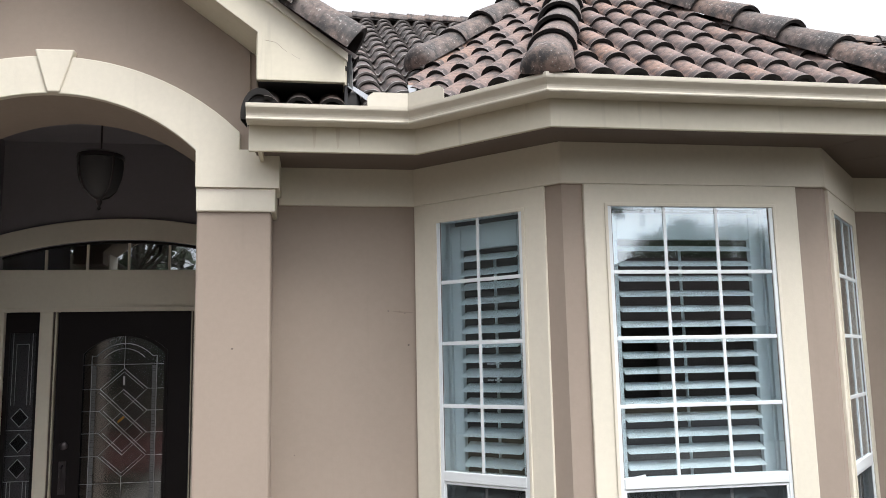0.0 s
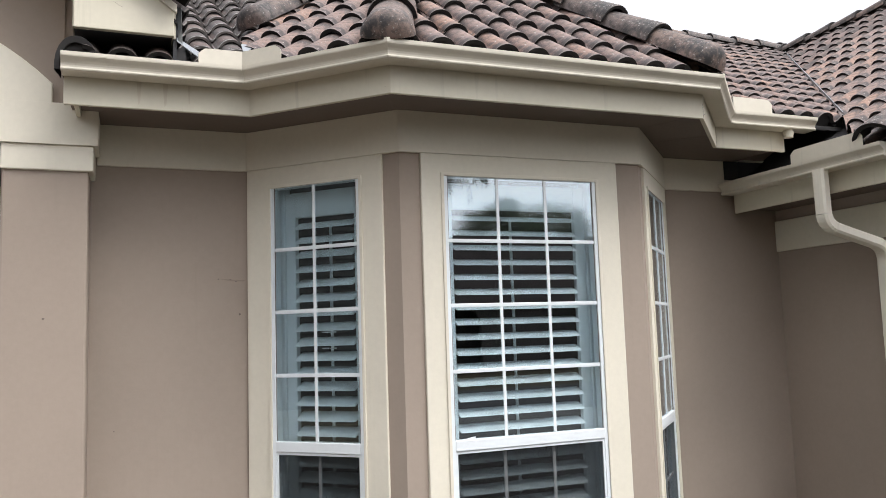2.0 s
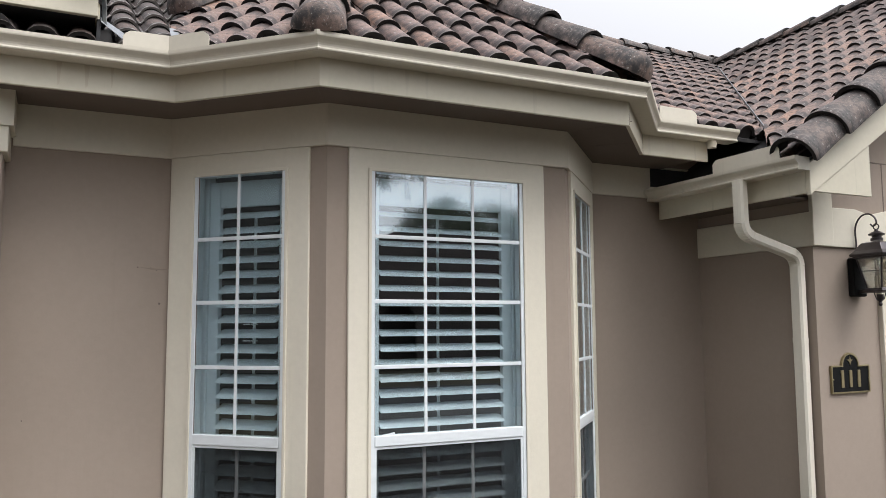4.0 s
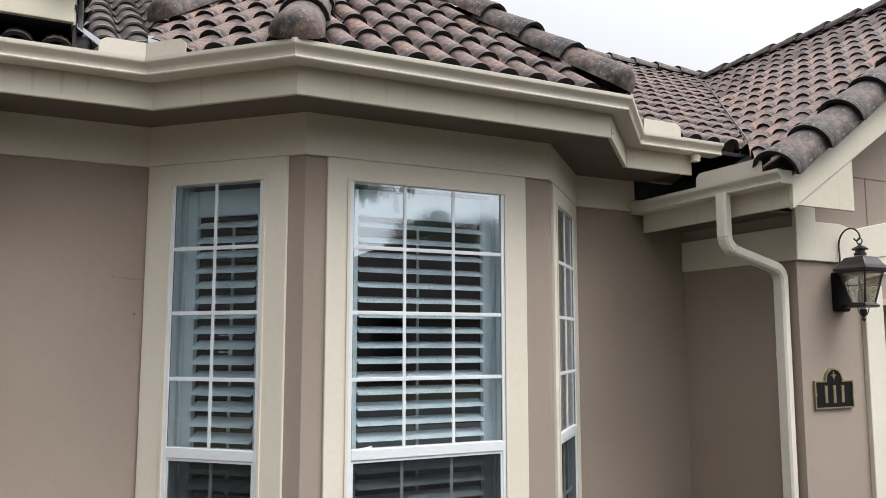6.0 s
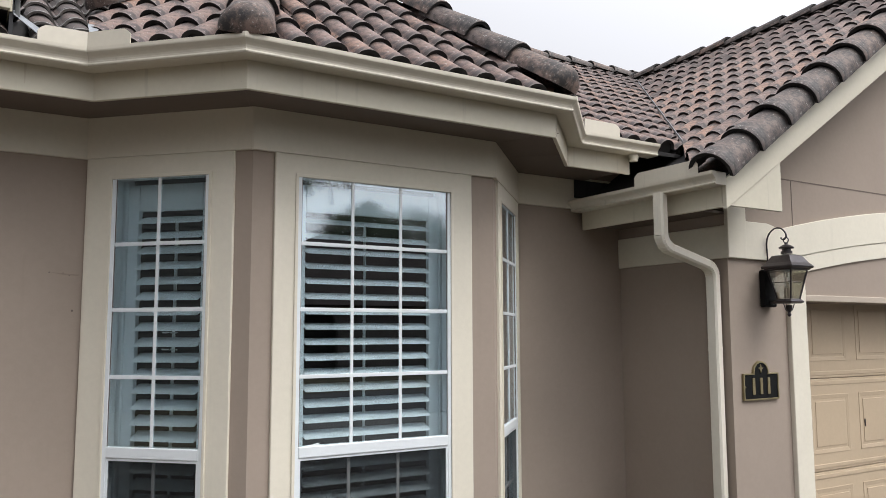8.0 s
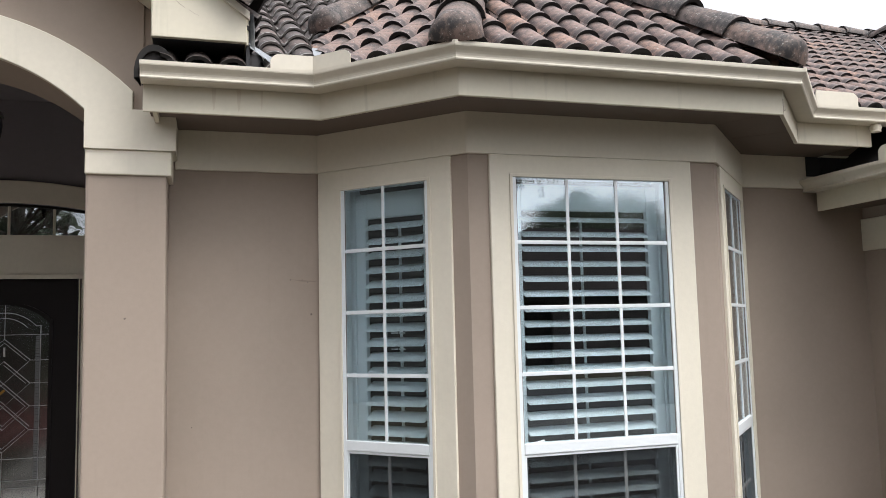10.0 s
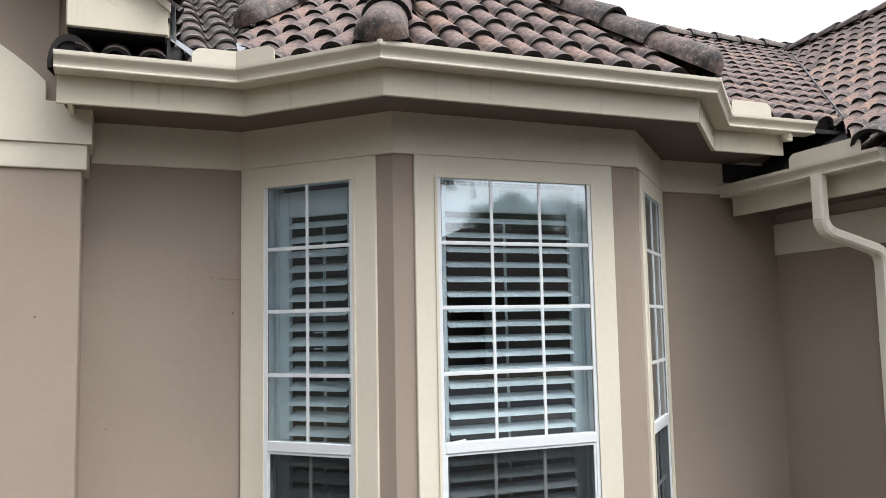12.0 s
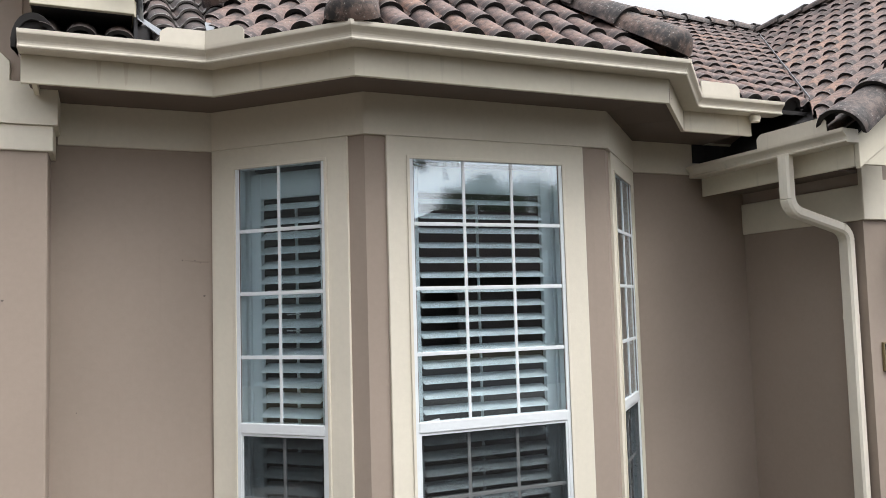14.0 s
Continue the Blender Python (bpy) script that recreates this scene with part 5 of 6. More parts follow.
# rakes: boxed returns and sloping boards
def rake(name, label, x_low, x_in, zt_low, slope, y, ydepth, x_top, z_bot, sgn, drop=0.215, boxed=True):
    """Sloping board whose lower end is boxed out to a flat bottom."""
    t = thing(name, label, "rake board", kind="structure")
    sag_ = 0.015 if boxed else -0.015
    ztop = lambda x: zt_low + slope * abs(x - x_low)
    b = B()
    if boxed:
        # one piece of board that widens into the boxed return
        prism(b, [(x_low, y, z_bot), (x_in, y, z_bot), (x_in, y, ztop(x_in) - drop), (x_top, y, ztop(x_top) - drop), (x_top, y, ztop(x_top)), (x_low, y, zt_low)], (0, 0.03, 0))
        part("board", b, FASCIA, t, bevel=0.004)
    else:
        prism(b, [(x_low, y, zt_low - drop * 0.86), (x_top, y, ztop(x_top) - drop), (x_top, y, ztop(x_top)), (x_low, y, zt_low)], (0, 0.03, 0))
        part("board", b, FASCIA, t, bevel=0.004)
        b = B()
        prism(b, [(x_low + sgn * 0.004, y + 0.007, z_bot), (x_in, y + 0.007, z_bot), (x_in, y + 0.007, ztop(x_in) - drop + 0.02), (x_low + sgn * 0.004, y + 0.007, zt_low - 0.05)], (0, 0.022, 0))
        part("return_panel", b, FASCIA, t, bevel=0.003)
    if boxed:
        b = B()
        prism(b, [(x_low - sgn * 0.012, y - 0.018, zt_low - 0.03), (x_top, y - 0.018, ztop(x_top) - 0.03), (x_top, y - 0.018, ztop(x_top) + 0.012), (x_low - sgn * 0.012, y - 0.018, zt_low + 0.012)], (0, 0.018, 0))
        part("drip_edge", b, METAL, t, bevel=0.002)
    b = B()
    prism(b, [(x_in, y + 0.03, ztop(x_in) - drop + 0.015), (x_top, y + 0.03, ztop(x_top) - drop + 0.015), (x_top, y + ydepth, ztop(x_top) - drop - sag_), (x_in, y + ydepth, ztop(x_in) - drop - sag_)], (0, 0, 0.02))
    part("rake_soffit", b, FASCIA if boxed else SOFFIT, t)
    if boxed:
        # underside of the cream box, its shade painted as black
        b = B()
        prism(b, [(x_low, y + 0.03, z_bot + 0.002), (x_in, y + 0.03, z_bot + 0.002), (x_in, y + ydepth, z_bot + 0.002), (x_low, y + ydepth, z_bot + 0.002)], (0, 0, 0.012))
        part("return_soffit", b, BLACK, t, "underside coloured black for shade")
        b = B()
        box(b, x_in - 0.006, x_in + 0.006, y + 0.03, y + ydepth, z_bot + 0.012, ztop(x_in) - drop + 0.012)
        part("return_side", b, FASCIA, t)
        b = B()
        box(b, x_low - 0.008, x_low + 0.008, y + 0.03, y + ydepth, z_bot, zt_low - 0.01)
        part("return_end", b, FASCIA, t)
    return t


rake("rake_garage", "cream rake board and boxed return of the garage gable", XRK0, 4.375, ZRK0, MG, 3.115, 0.30, XGR, 2.335, 1, boxed=False)
re_ = rake("rake_entry", "cream rake board and boxed return of the entry gable", 0.152, -0.277, 3.133, ME, YRK, 0.33, AC, 2.996, -1)
rake("rake_entry", "cream rake board and boxed return of the entry gable", 2 * AC - 0.152, 2 * AC + 0.277, 3.133, ME, YRK, 0.33, AC, 2.996, 1)

bm = B()
came(bm, [(-0.242, 3.200), (-0.215, 3.196), (-0.187, 3.190), (-0.158, 3.163), (-0.132, 3.143)], 0.0009, YRK - 0.0008)
came(bm, [(-0.112, 3.134), (-0.088, 3.118), (-0.070, 3.110)], 0.0007, YRK - 0.0008)
part("paint_crack", bm, painted("cracked_paint", (0.36, 0.31, 0.25), 0.9, 50, 0.2, 0.1), re_, "hairline crack in the paint")

roof_entry = tagged(new("roof_entry"), "entry gable roof of weathered brown barrel tiles", "roof", kind="structure")
deck(roof_entry, [(0.165, YRK + 0.02, 3.10), (0.165, 7.5, 3.10), (AC, 7.5, 3.10 + ME * (0.165 - AC)), (AC, YRK + 0.02, 3.10 + ME * (0.165 - AC))])
deck(roof_entry, [(2 * AC - 0.165, YRK + 0.02, 3.10), (2 * AC - 0.165, 7.5, 3.10), (AC, 7.5, 3.10 + ME * (0.165 - AC)), (AC, YRK + 0.02, 3.10 + ME * (0.165 - AC))])
tile_field(roof_entry, face_frame((0.19, YRK + 0.05, 3.115), (0, 1, 0), ME), 0.0, 2.2, 8, [((AC, 0), (1, 0))])
caps_along(roof_entry, (0.162, YRK + 0.07, 3.115 + ME * 0.048), (AC, YRK + 0.07, 3.115 + ME * (0.21 - AC)), first=False, scale=1.3, up=(0, -0.2, 1))
bm = B()
box(bm, 0.150, 0.166, YRK + 0.04, 7.4, ZE - 0.05, 3.15)
part("side_flashing", bm, BLACK, roof_entry, "black flashing beside the entry roof")
bm = B()
box(bm, -0.27, 0.148, YRK + 0.30, YRK + 0.315, 2.80, 3.02)
part("back_flashing", bm, BLACK, roof_entry, "black flashing under the boxed return")
bm = B()
prism(bm, [(0.166, YRK + 0.03, 2.985), (0.30, YRK + 0.06, 2.90), (0.30, YRK + 0.16, 2.97), (0.166, YRK + 0.16, 3.05)], (0.0, 0.0, 0.006))
part("kick_out_flashing", bm, ZINC, roof_entry, "bent grey metal kick-out flashing")
bm = B()
prism(bm, [(0.17, YRK + 0.05, 2.99), (0.19, YRK + 0.035, 2.98), (0.185, YRK + 0.05, 3.16), (0.17, YRK + 0.06, 3.16)], (0.004, 0.02, 0))
part("corner_flashing", bm, ZINC, roof_entry, "narrow upright metal flashing")

# bent sheet at the foot of the valley
bm = B()
vf = Vector((vdir.x, vdir.y, 0))
prism(bm, [c0 + vf * 0.02 + Vector((-0.006, 0, 0.02)), c0 + vf * 0.02 + Vector((0.006, 0, 0.02)), c0 + vf * 0.05 + Vector((0.008, 0, 0.115)), c0 + vf * 0.05 + Vector((-0.004, 0, 0.12))], (0.0, 0.006, 0.0))
prism(bm, [c0 + vf * 0.05 + Vector((-0.004, 0, 0.112)), c0 + vf * 0.05 + Vector((0.008, 0, 0.112)), c0 + vf * 0.24 + Vector((0.05, 0, 0.235)), c0 + vf * 0.26 + Vector((-0.01, 0, 0.245))], (0.0, 0.0, 0.004))
part("valley_foot", bm, ZINC, roof_bay, "bent grey metal sheet at the foot of the valley")

# an old cap hooked over the end of the gutter
M_ = pose(-0.258, 3.852, 2.806, 0, -6, -4) @ Matrix.Diagonal((0.92, 1, 1.60, 1))
me = cap_mesh(0.102, 0.094, 0.15, 5, False, True)
me.materials[0] = DECK
ob = new("eave_cap", me)
ob.parent = roof_main
ob.matrix_world = M_
ob["label"] = "black mouldy barrel tile at the gutter end"

# attic shell behind
walled("wall_attic", "board wall closing the roof space", [(-0.335, 4.1, 8.6, 8.7, -0.1, 3.2), (0.0, 0.1, YW + 0.2, 8.6, 2.85, 2.95)], DRYWALL)


# ---------------------------------------------------------------- garage door
gd = thing("garage_door", "beige sectional garage door with raised panels", "garage door", kind="structure")
GY = YG + 0.25
gd_secs = [(1.25, 1.92), (0.58, 1.25), (-0.09, 0.58), (GROUND + 0.03, -0.09)]
for z0, z1 in gd_secs:
    bm = B()
    box(bm, GX0 - 0.05, GX1 + 0.05, GY, GY + 0.05, z0 + 0.0025, z1 - 0.0025)
    sec = part("section", bm, GARAGE, gd, bevel=0.004)
    pw, gap = 0.46, 0.135
    for i in range(8):
        x0 = GX0 + 0.375 + i * (pw + gap) - (pw + gap)
        if x0 < GX0 - 0.02 or x0 + pw > GX1:
            continue
        b = B()
        za, zb = z0 + 0.128, z1 - 0.118
        if zb - za < 0.2:
            continue
        ring(b, [(x0, GY - 0.004, za), (x0 + pw, GY - 0.004, za), (x0 + pw, GY - 0.004, zb), (x0, GY - 0.004, zb)],
             [(x0 + 0.03, GY - 0.001, za + 0.03), (x0 + pw - 0.03, GY - 0.001, za + 0.03), (x0 + pw - 0.03, GY - 0.001, zb - 0.03), (x0 + 0.03, GY - 0.001, zb - 0.03)], (0, 0.0045, 0))
        box(b, x0 + 0.05, x0 + pw - 0.05, GY - 0.004, GY + 0.001, za + 0.05, zb - 0.05)
        part("raised_panel", b, GARAGE, sec, bevel=0.004)
    b = B()
    box(b, GX0 - 0.04, GX1 + 0.04, GY - 0.004, GY + 0.002, z1 - 0.050, z1 - 0.020)
    box(b, GX0 - 0.04, GX1 + 0.04, GY - 0.004, GY + 0.002, z0 + 0.022, z0 + 0.052)
    part("groove_bead", b, GARAGE, sec, bevel=0.003)
bm = B()
box(bm, GX0 - 0.001, GX0 + 0.03, GY - 0.02, GY - 0.004, GROUND, GTOP - 0.002)
part("stop_strip", bm, GARAGE, gd)
bm = B()
box(bm, 6.020, 6.027, GY - 0.012, GY - 0.003, 0.872, 0.930)
box(bm, 6.018, 6.029, GY - 0.006, GY - 0.003, 0.895, 0.907)
part("pull_handle", bm, BRONZE, gd)
walled("wall_garage_inner", "near-black wall inside the garage, coloured as unlit", [(GX0 - 0.3, GX1 + 0.3, GY + 0.3, GY + 0.4, GROUND, 2.4)], ROOM)


# ---------------------------------------------------------------- wall lantern
LX = 4.598
lan = thing("wall_lantern", "dark bronze tapered wall lantern with clear panes", "wall lantern")
LY = YG - 0.155


def quad_ring(r, z):
    return [(LX - r, LY - r, z), (LX + r, LY - r, z), (LX + r, LY + r, z), (LX - r, LY + r, z)]


bm = B()
prism(bm, [(LX - 0.05 + dx, YG + R0 - 0.002, z) for dx, z in ((-0.01, 1.755), (0.11, 1.755), (0.11, 2.0), (-0.01, 2.0))], (0, -0.045, 0))
part("back_plate", bm, BLACKPLATE, lan, bevel=0.01)
bm = B()
box(bm, LX - 0.018, LX + 0.018, LY + 0.06, YG + R0 - 0.02, 1.775, 1.80)
part("arm", bm, BRONZE, lan, bevel=0.004)
bm = B()
skin(bm, [quad_ring(r, z) for r, z in ((0.052, 1.774), (0.066, 1.780), (0.066, 1.790), (0.058, 1.794), (0.054, 1.804))])
part("base_tray", bm, BRONZE, lan, bevel=0.003)
bm = B()
lathe(bm, [(0.001, 1.690), (0.008, 1.694), (0.013, 1.706), (0.008, 1.718), (0.012, 1.728), (0.020, 1.742), (0.020, 1.764), (0.001, 1.766)], (LX, LY, 0), 14)
part("finial", bm, BRONZE, lan, smooth=True)
for sx, sy in ((-1, -1), (1, -1), (1, 1), (-1, 1)):
    bm = B()
    tube(bm, [(LX + sx * 0.047, LY + sy * 0.047, 1.802), (LX + sx * 0.086, LY + sy * 0.086, 1.998)], 0.0055, 6)
    part("corner_post", bm, BRONZE, lan)
for k in range(4):
    a, b_ = quad_ring(0.046, 1.804), quad_ring(0.084, 1.996)
    i, j = k, (k + 1) % 4
    nrm = (Vector(a[i]) + Vector(a[j])) / 2 - Vector((LX, LY, 1.80))
    bm = B()
    prism(bm, [a[i], a[j], b_[j], b_[i]], -nrm.normalized() * 0.003)
    pane = part("pane", bm, LAMPGLASS, lan, "clear seeded glass pane")
    pane.visible_shadow = False
    bm = B()
    for f in (0.55,):
        p, q = Vector(a[i]).lerp(Vector(b_[i]), f), Vector(a[j]).lerp(Vector(b_[j]), f)
        tube(bm, [p, q], 0.0025, 5)
    part("glazing_wire", bm, BRONZE, lan)
SLEEVE = painted("candle_sleeve", (0.35, 0.31, 0.24), 0.6, 40, 0.05)
for sx in (-1, 0, 1):
    bm = B()
    tube(bm, [(LX + sx * 0.028, LY, 1.80), (LX + sx * 0.028, LY, 1.875)], 0.009, 8)
    part("candle_sleeve", bm, SLEEVE, lan)
bm = B()
skin(bm, [quad_ring(r, z) for r, z in ((0.088, 1.986), (0.098, 1.990), (0.100, 1.998), (0.112, 2.002), (0.115, 2.014), (0.107, 2.022), (0.094, 2.036), (0.076, 2.066), (0.066, 2.082), (0.040, 2.090))])
part("roof_cap", bm, BRONZE, lan, bevel=0.003)
bm = B()
lathe(bm, [(0.036, 2.096), (0.036, 2.112), (0.028, 2.116), (0.028, 2.126), (0.046, 2.130), (0.048, 2.138), (0.030, 2.150), (0.012, 2.158), (0.010, 2.170), (0.001, 2.172)], (LX, LY, 0), 16)
part("chimney_cap", bm, BRONZE, lan, smooth=True)
bm = B()
tube(bm, [(LX, LY + 0.018 * math.cos(t), 2.185 + 0.018 * math.sin(t)) for t in [2 * math.pi * i / 14 for i in range(15)]], 0.004, 6, False)
part("ring", bm, BRONZE, lan, smooth=True)
bm = B()
crook = [(LX, YG + R0 - 0.02, 2.00), (LX, YG - 0.012, 2.08), (LX, YG - 0.010, 2.18), (LX, YG - 0.03, 2.235), (LX, YG - 0.07, 2.268), (LX, YG - 0.115, 2.268), (LX, YG - 0.150, 2.24), (LX, YG - 0.158, 2.205), (LX, YG - 0.135, 2.190), (LX, YG - 0.118, 2.205)]
cr = [Vector(p) for p in crook]
fine = []
for i in range(len(cr) - 1):
    a, b_, c, d = cr[max(i - 1, 0)], cr[i], cr[i + 1], cr[min(i + 2, len(cr) - 1)]
    for k in range(5):
        u = k / 5
        fine.append(0.5 * (2 * b_ + (c - a) * u + (2 * a - 5 * b_ + 4 * c - d) * u * u + (3 * b_ - a - 3 * c + d) * u ** 3))
tube(bm, fine + [cr[-1]], 0.0055, 8)
part("crook", bm, BRONZE, lan, "curled dark bronze hanger", smooth=True)
bm = B()
tube(bm, [(LX - 0.055, LY, 1.774), (LX - 0.035, LY, 1.735), (LX, LY, 1.716)], 0.003, 6)
tube(bm, [(LX + 0.055, LY, 1.774), (LX + 0.035, LY, 1.735), (LX, LY, 1.716)], 0.003, 6)
part("under_scroll", bm, BRONZE, lan, smooth=True)

# ---------------------------------------------------------------- house plaque
plq = thing("wall_plaque", "black arched house plaque with brass border and bars", "plaque")
PX, PZ0, PZ1, PW = 4.503, 1.157, 1.328, 0.174


def plaque_loop(inset):
    w, z0, z1 = PW - inset, PZ0 + inset, PZ1 - inset
    rr = 0.078 - inset
    pts = [(PX - w, z0), (PX + w, z0), (PX + w, z1), (PX + rr, z1)]
    pts += [(PX + rr * math.cos(math.pi * i / 12), PZ1 - 0.0 + rr * math.sin(math.pi * i / 12) - inset * 0.2) for i in range(13)]
    pts += [(PX - rr, z1), (PX - w, z1)]
    return pts


yy = YG + R0 - 0.001
bm = B()
prism(bm, [(x, yy, z) for x, z in plaque_loop(0.006)], (0, -0.010, 0))
part("plate", bm, BLACKPLATE, plq)
bm = B()
ring(bm, [(x, yy, z) for x, z in plaque_loop(0.0)], [(x, yy, z) for x, z in plaque_loop(0.009)], (0, -0.016, 0))
part("border", bm, BRASS, plq, "raised brass border")
for dx in (-0.075, 0.0, 0.075):
    bm = B()
    box(bm, PX + dx - 0.012, PX + dx + 0.012, yy - 0.015, yy - 0.009, PZ0 + 0.036, PZ1 - 0.030)
    part("bar", bm, BRASS, plq, "plain brass bar")
bm = B()
prism(bm, [(PX, yy - 0.014, 1.328), (PX + 0.010, yy - 0.014, 1.352), (PX + 0.028, yy - 0.014, 1.362), (PX + 0.008, yy - 0.014, 1.364), (PX, yy - 0.014, 1.386), (PX - 0.008, yy - 0.014, 1.364), (PX - 0.028, yy - 0.014, 1.362), (PX - 0.010, yy - 0.014, 1.352)], (0, 0.006, 0))
part("ornament", bm, BRASS, plq, "small brass leaf ornament")
for dx in (-0.162, 0.162):
    bm = B()
    lathe(bm, [(0.001, 0), (0.006, 0), (0.004, 0.003), (0.001, 0.004)], (0, 0, 0), 10)
    bmesh.ops.transform(bm, matrix=pose(PX + dx, yy - 0.0155, (PZ0 + PZ1) / 2, 90), verts=bm.verts)
    part("screw", bm, BRASS, plq)

# ---------------------------------------------------------------- porch pendant
HX, HY = -1.352, 5.30
pen = thing("pendant_lantern", "dark bronze pendant lantern with a frosted bowl", "pendant lamp")
bm = B()
tube(bm, [(HX, HY, 3.318), (HX, HY, 2.99)], 0.006, 6)
part("chain", bm, BRONZE, pen)
bm = B()
lathe(bm, [(0.001, 3.320), (0.06, 3.318), (0.06, 3.30), (0.02, 3.285), (0.001, 3.284)], (HX, HY, 0), 16)
part("ceiling_rose", bm, BRONZE, pen, smooth=True)
bm = B()
lathe(bm, [(0.012, 3.01), (0.03, 3.0), (0.115, 2.985), (0.146, 2.965), (0.148, 2.945), (0.135, 2.94), (0.012, 2.96)], (HX, HY, 0), 20)
part("crown", bm, BRONZE, pen, smooth=True)
bm = B()
lathe(bm, [(0.137, 2.938), (0.139, 2.89), (0.130, 2.82), (0.105, 2.75), (0.060, 2.705), (0.015, 2.692), (0.001, 2.691)], (HX, HY, 0), 24)
part("bowl", bm, painted("frosted_bowl_glass", (0.055, 0.054, 0.056), 0.7, 30, 0.05), pen, "frosted glass bowl", smooth=True)
for k in range(4):
    a = radians(45 + 90 * k)
    bm = B()
    tube(bm, [(HX + r * math.cos(a), HY + r * math.sin(a), z) for r, z in ((0.144, 2.945), (0.146, 2.89), (0.137, 2.82), (0.111, 2.748), (0.064, 2.700), (0.012, 2.68))], 0.006, 6)
    part("rib", bm, BRONZE, pen, smooth=True)
bm = B()
lathe(bm, [(0.001, 2.61), (0.012, 2.618), (0.008, 2.64), (0.018, 2.66), (0.018, 2.688), (0.001, 2.69)], (HX, HY, 0), 12)
part("finial", bm, BRONZE, pen, smooth=True)


# ---------------------------------------------------------------- marks on the stucco
def marks(name, pts, parent_label, m=None):
    bm = B()
    for x, y, z, r in pts:
        loop = []
        for i in range(9):
            a = 2 * math.pi * i / 9
            rr = r * random.uniform(0.6, 1.2)
            loop.append((x + rr * math.cos(a), y, z + rr * math.sin(a)))
        prism(bm, loop, (0, 0.003, 0))
    return tagged(part(name, bm, CAULK), parent_label, "stain", kind="structure")


marks("wall_marks", [(0.468, YW + R0 - 0.002, 1.892, 0.006), (0.405, YW + R0 - 0.002, 1.897, 0.004), (0.498, YW + R0 - 0.002, 1.886, 0.005), (0.515, YW + R0 - 0.002, 1.71, 0.006), (-0.10, YW + R0 - 0.002, 1.14, 0.004)], "small dark insect specks on the taupe stucco")
bm = B()
prism(bm, [(0.40, YW + R0 - 0.0025, 1.899), (0.43, YW + R0 - 0.0025, 1.894), (0.47, YW + R0 - 0.0025, 1.886), (0.535, YW + R0 - 0.0025, 1.884), (0.548, YW + R0 - 0.0025, 1.890), (0.50, YW + R0 - 0.0025, 1.892), (0.45, YW + R0 - 0.0025, 1.896)], (0, 0.002, 0))
tagged(part("wall_smear", bm, painted("brown_smear", (0.265, 0.208, 0.168), 0.95, 60, 0.2, 0.3)), "thin brown smear on the taupe stucco", "stain", kind="structure")
marks("wall_marks", [(-0.405, YC + 0.010, 1.70, 0.006)], "small dark speck on the taupe column")


# ---------------------------------------------------------------- across the street
def leaf_mat(name, a, b_):
    m, n, l, bs = mat(name, 0.7)
    g = n.new("ShaderNodeNewGeometry")
    l.new(ramp(n, l, g.outputs["Random Per Island"], [(0.0, a), (1.0, b_)]), bs.inputs["Base Color"])
    return m


LEAF = leaf_mat("oak_leaf", (0.060, 0.078, 0.042), (0.105, 0.13, 0.075))
BARK = painted("grey_brown_bark", (0.085, 0.07, 0.058), 0.95, 30, 0.9, 0.3, 0, 0.02)


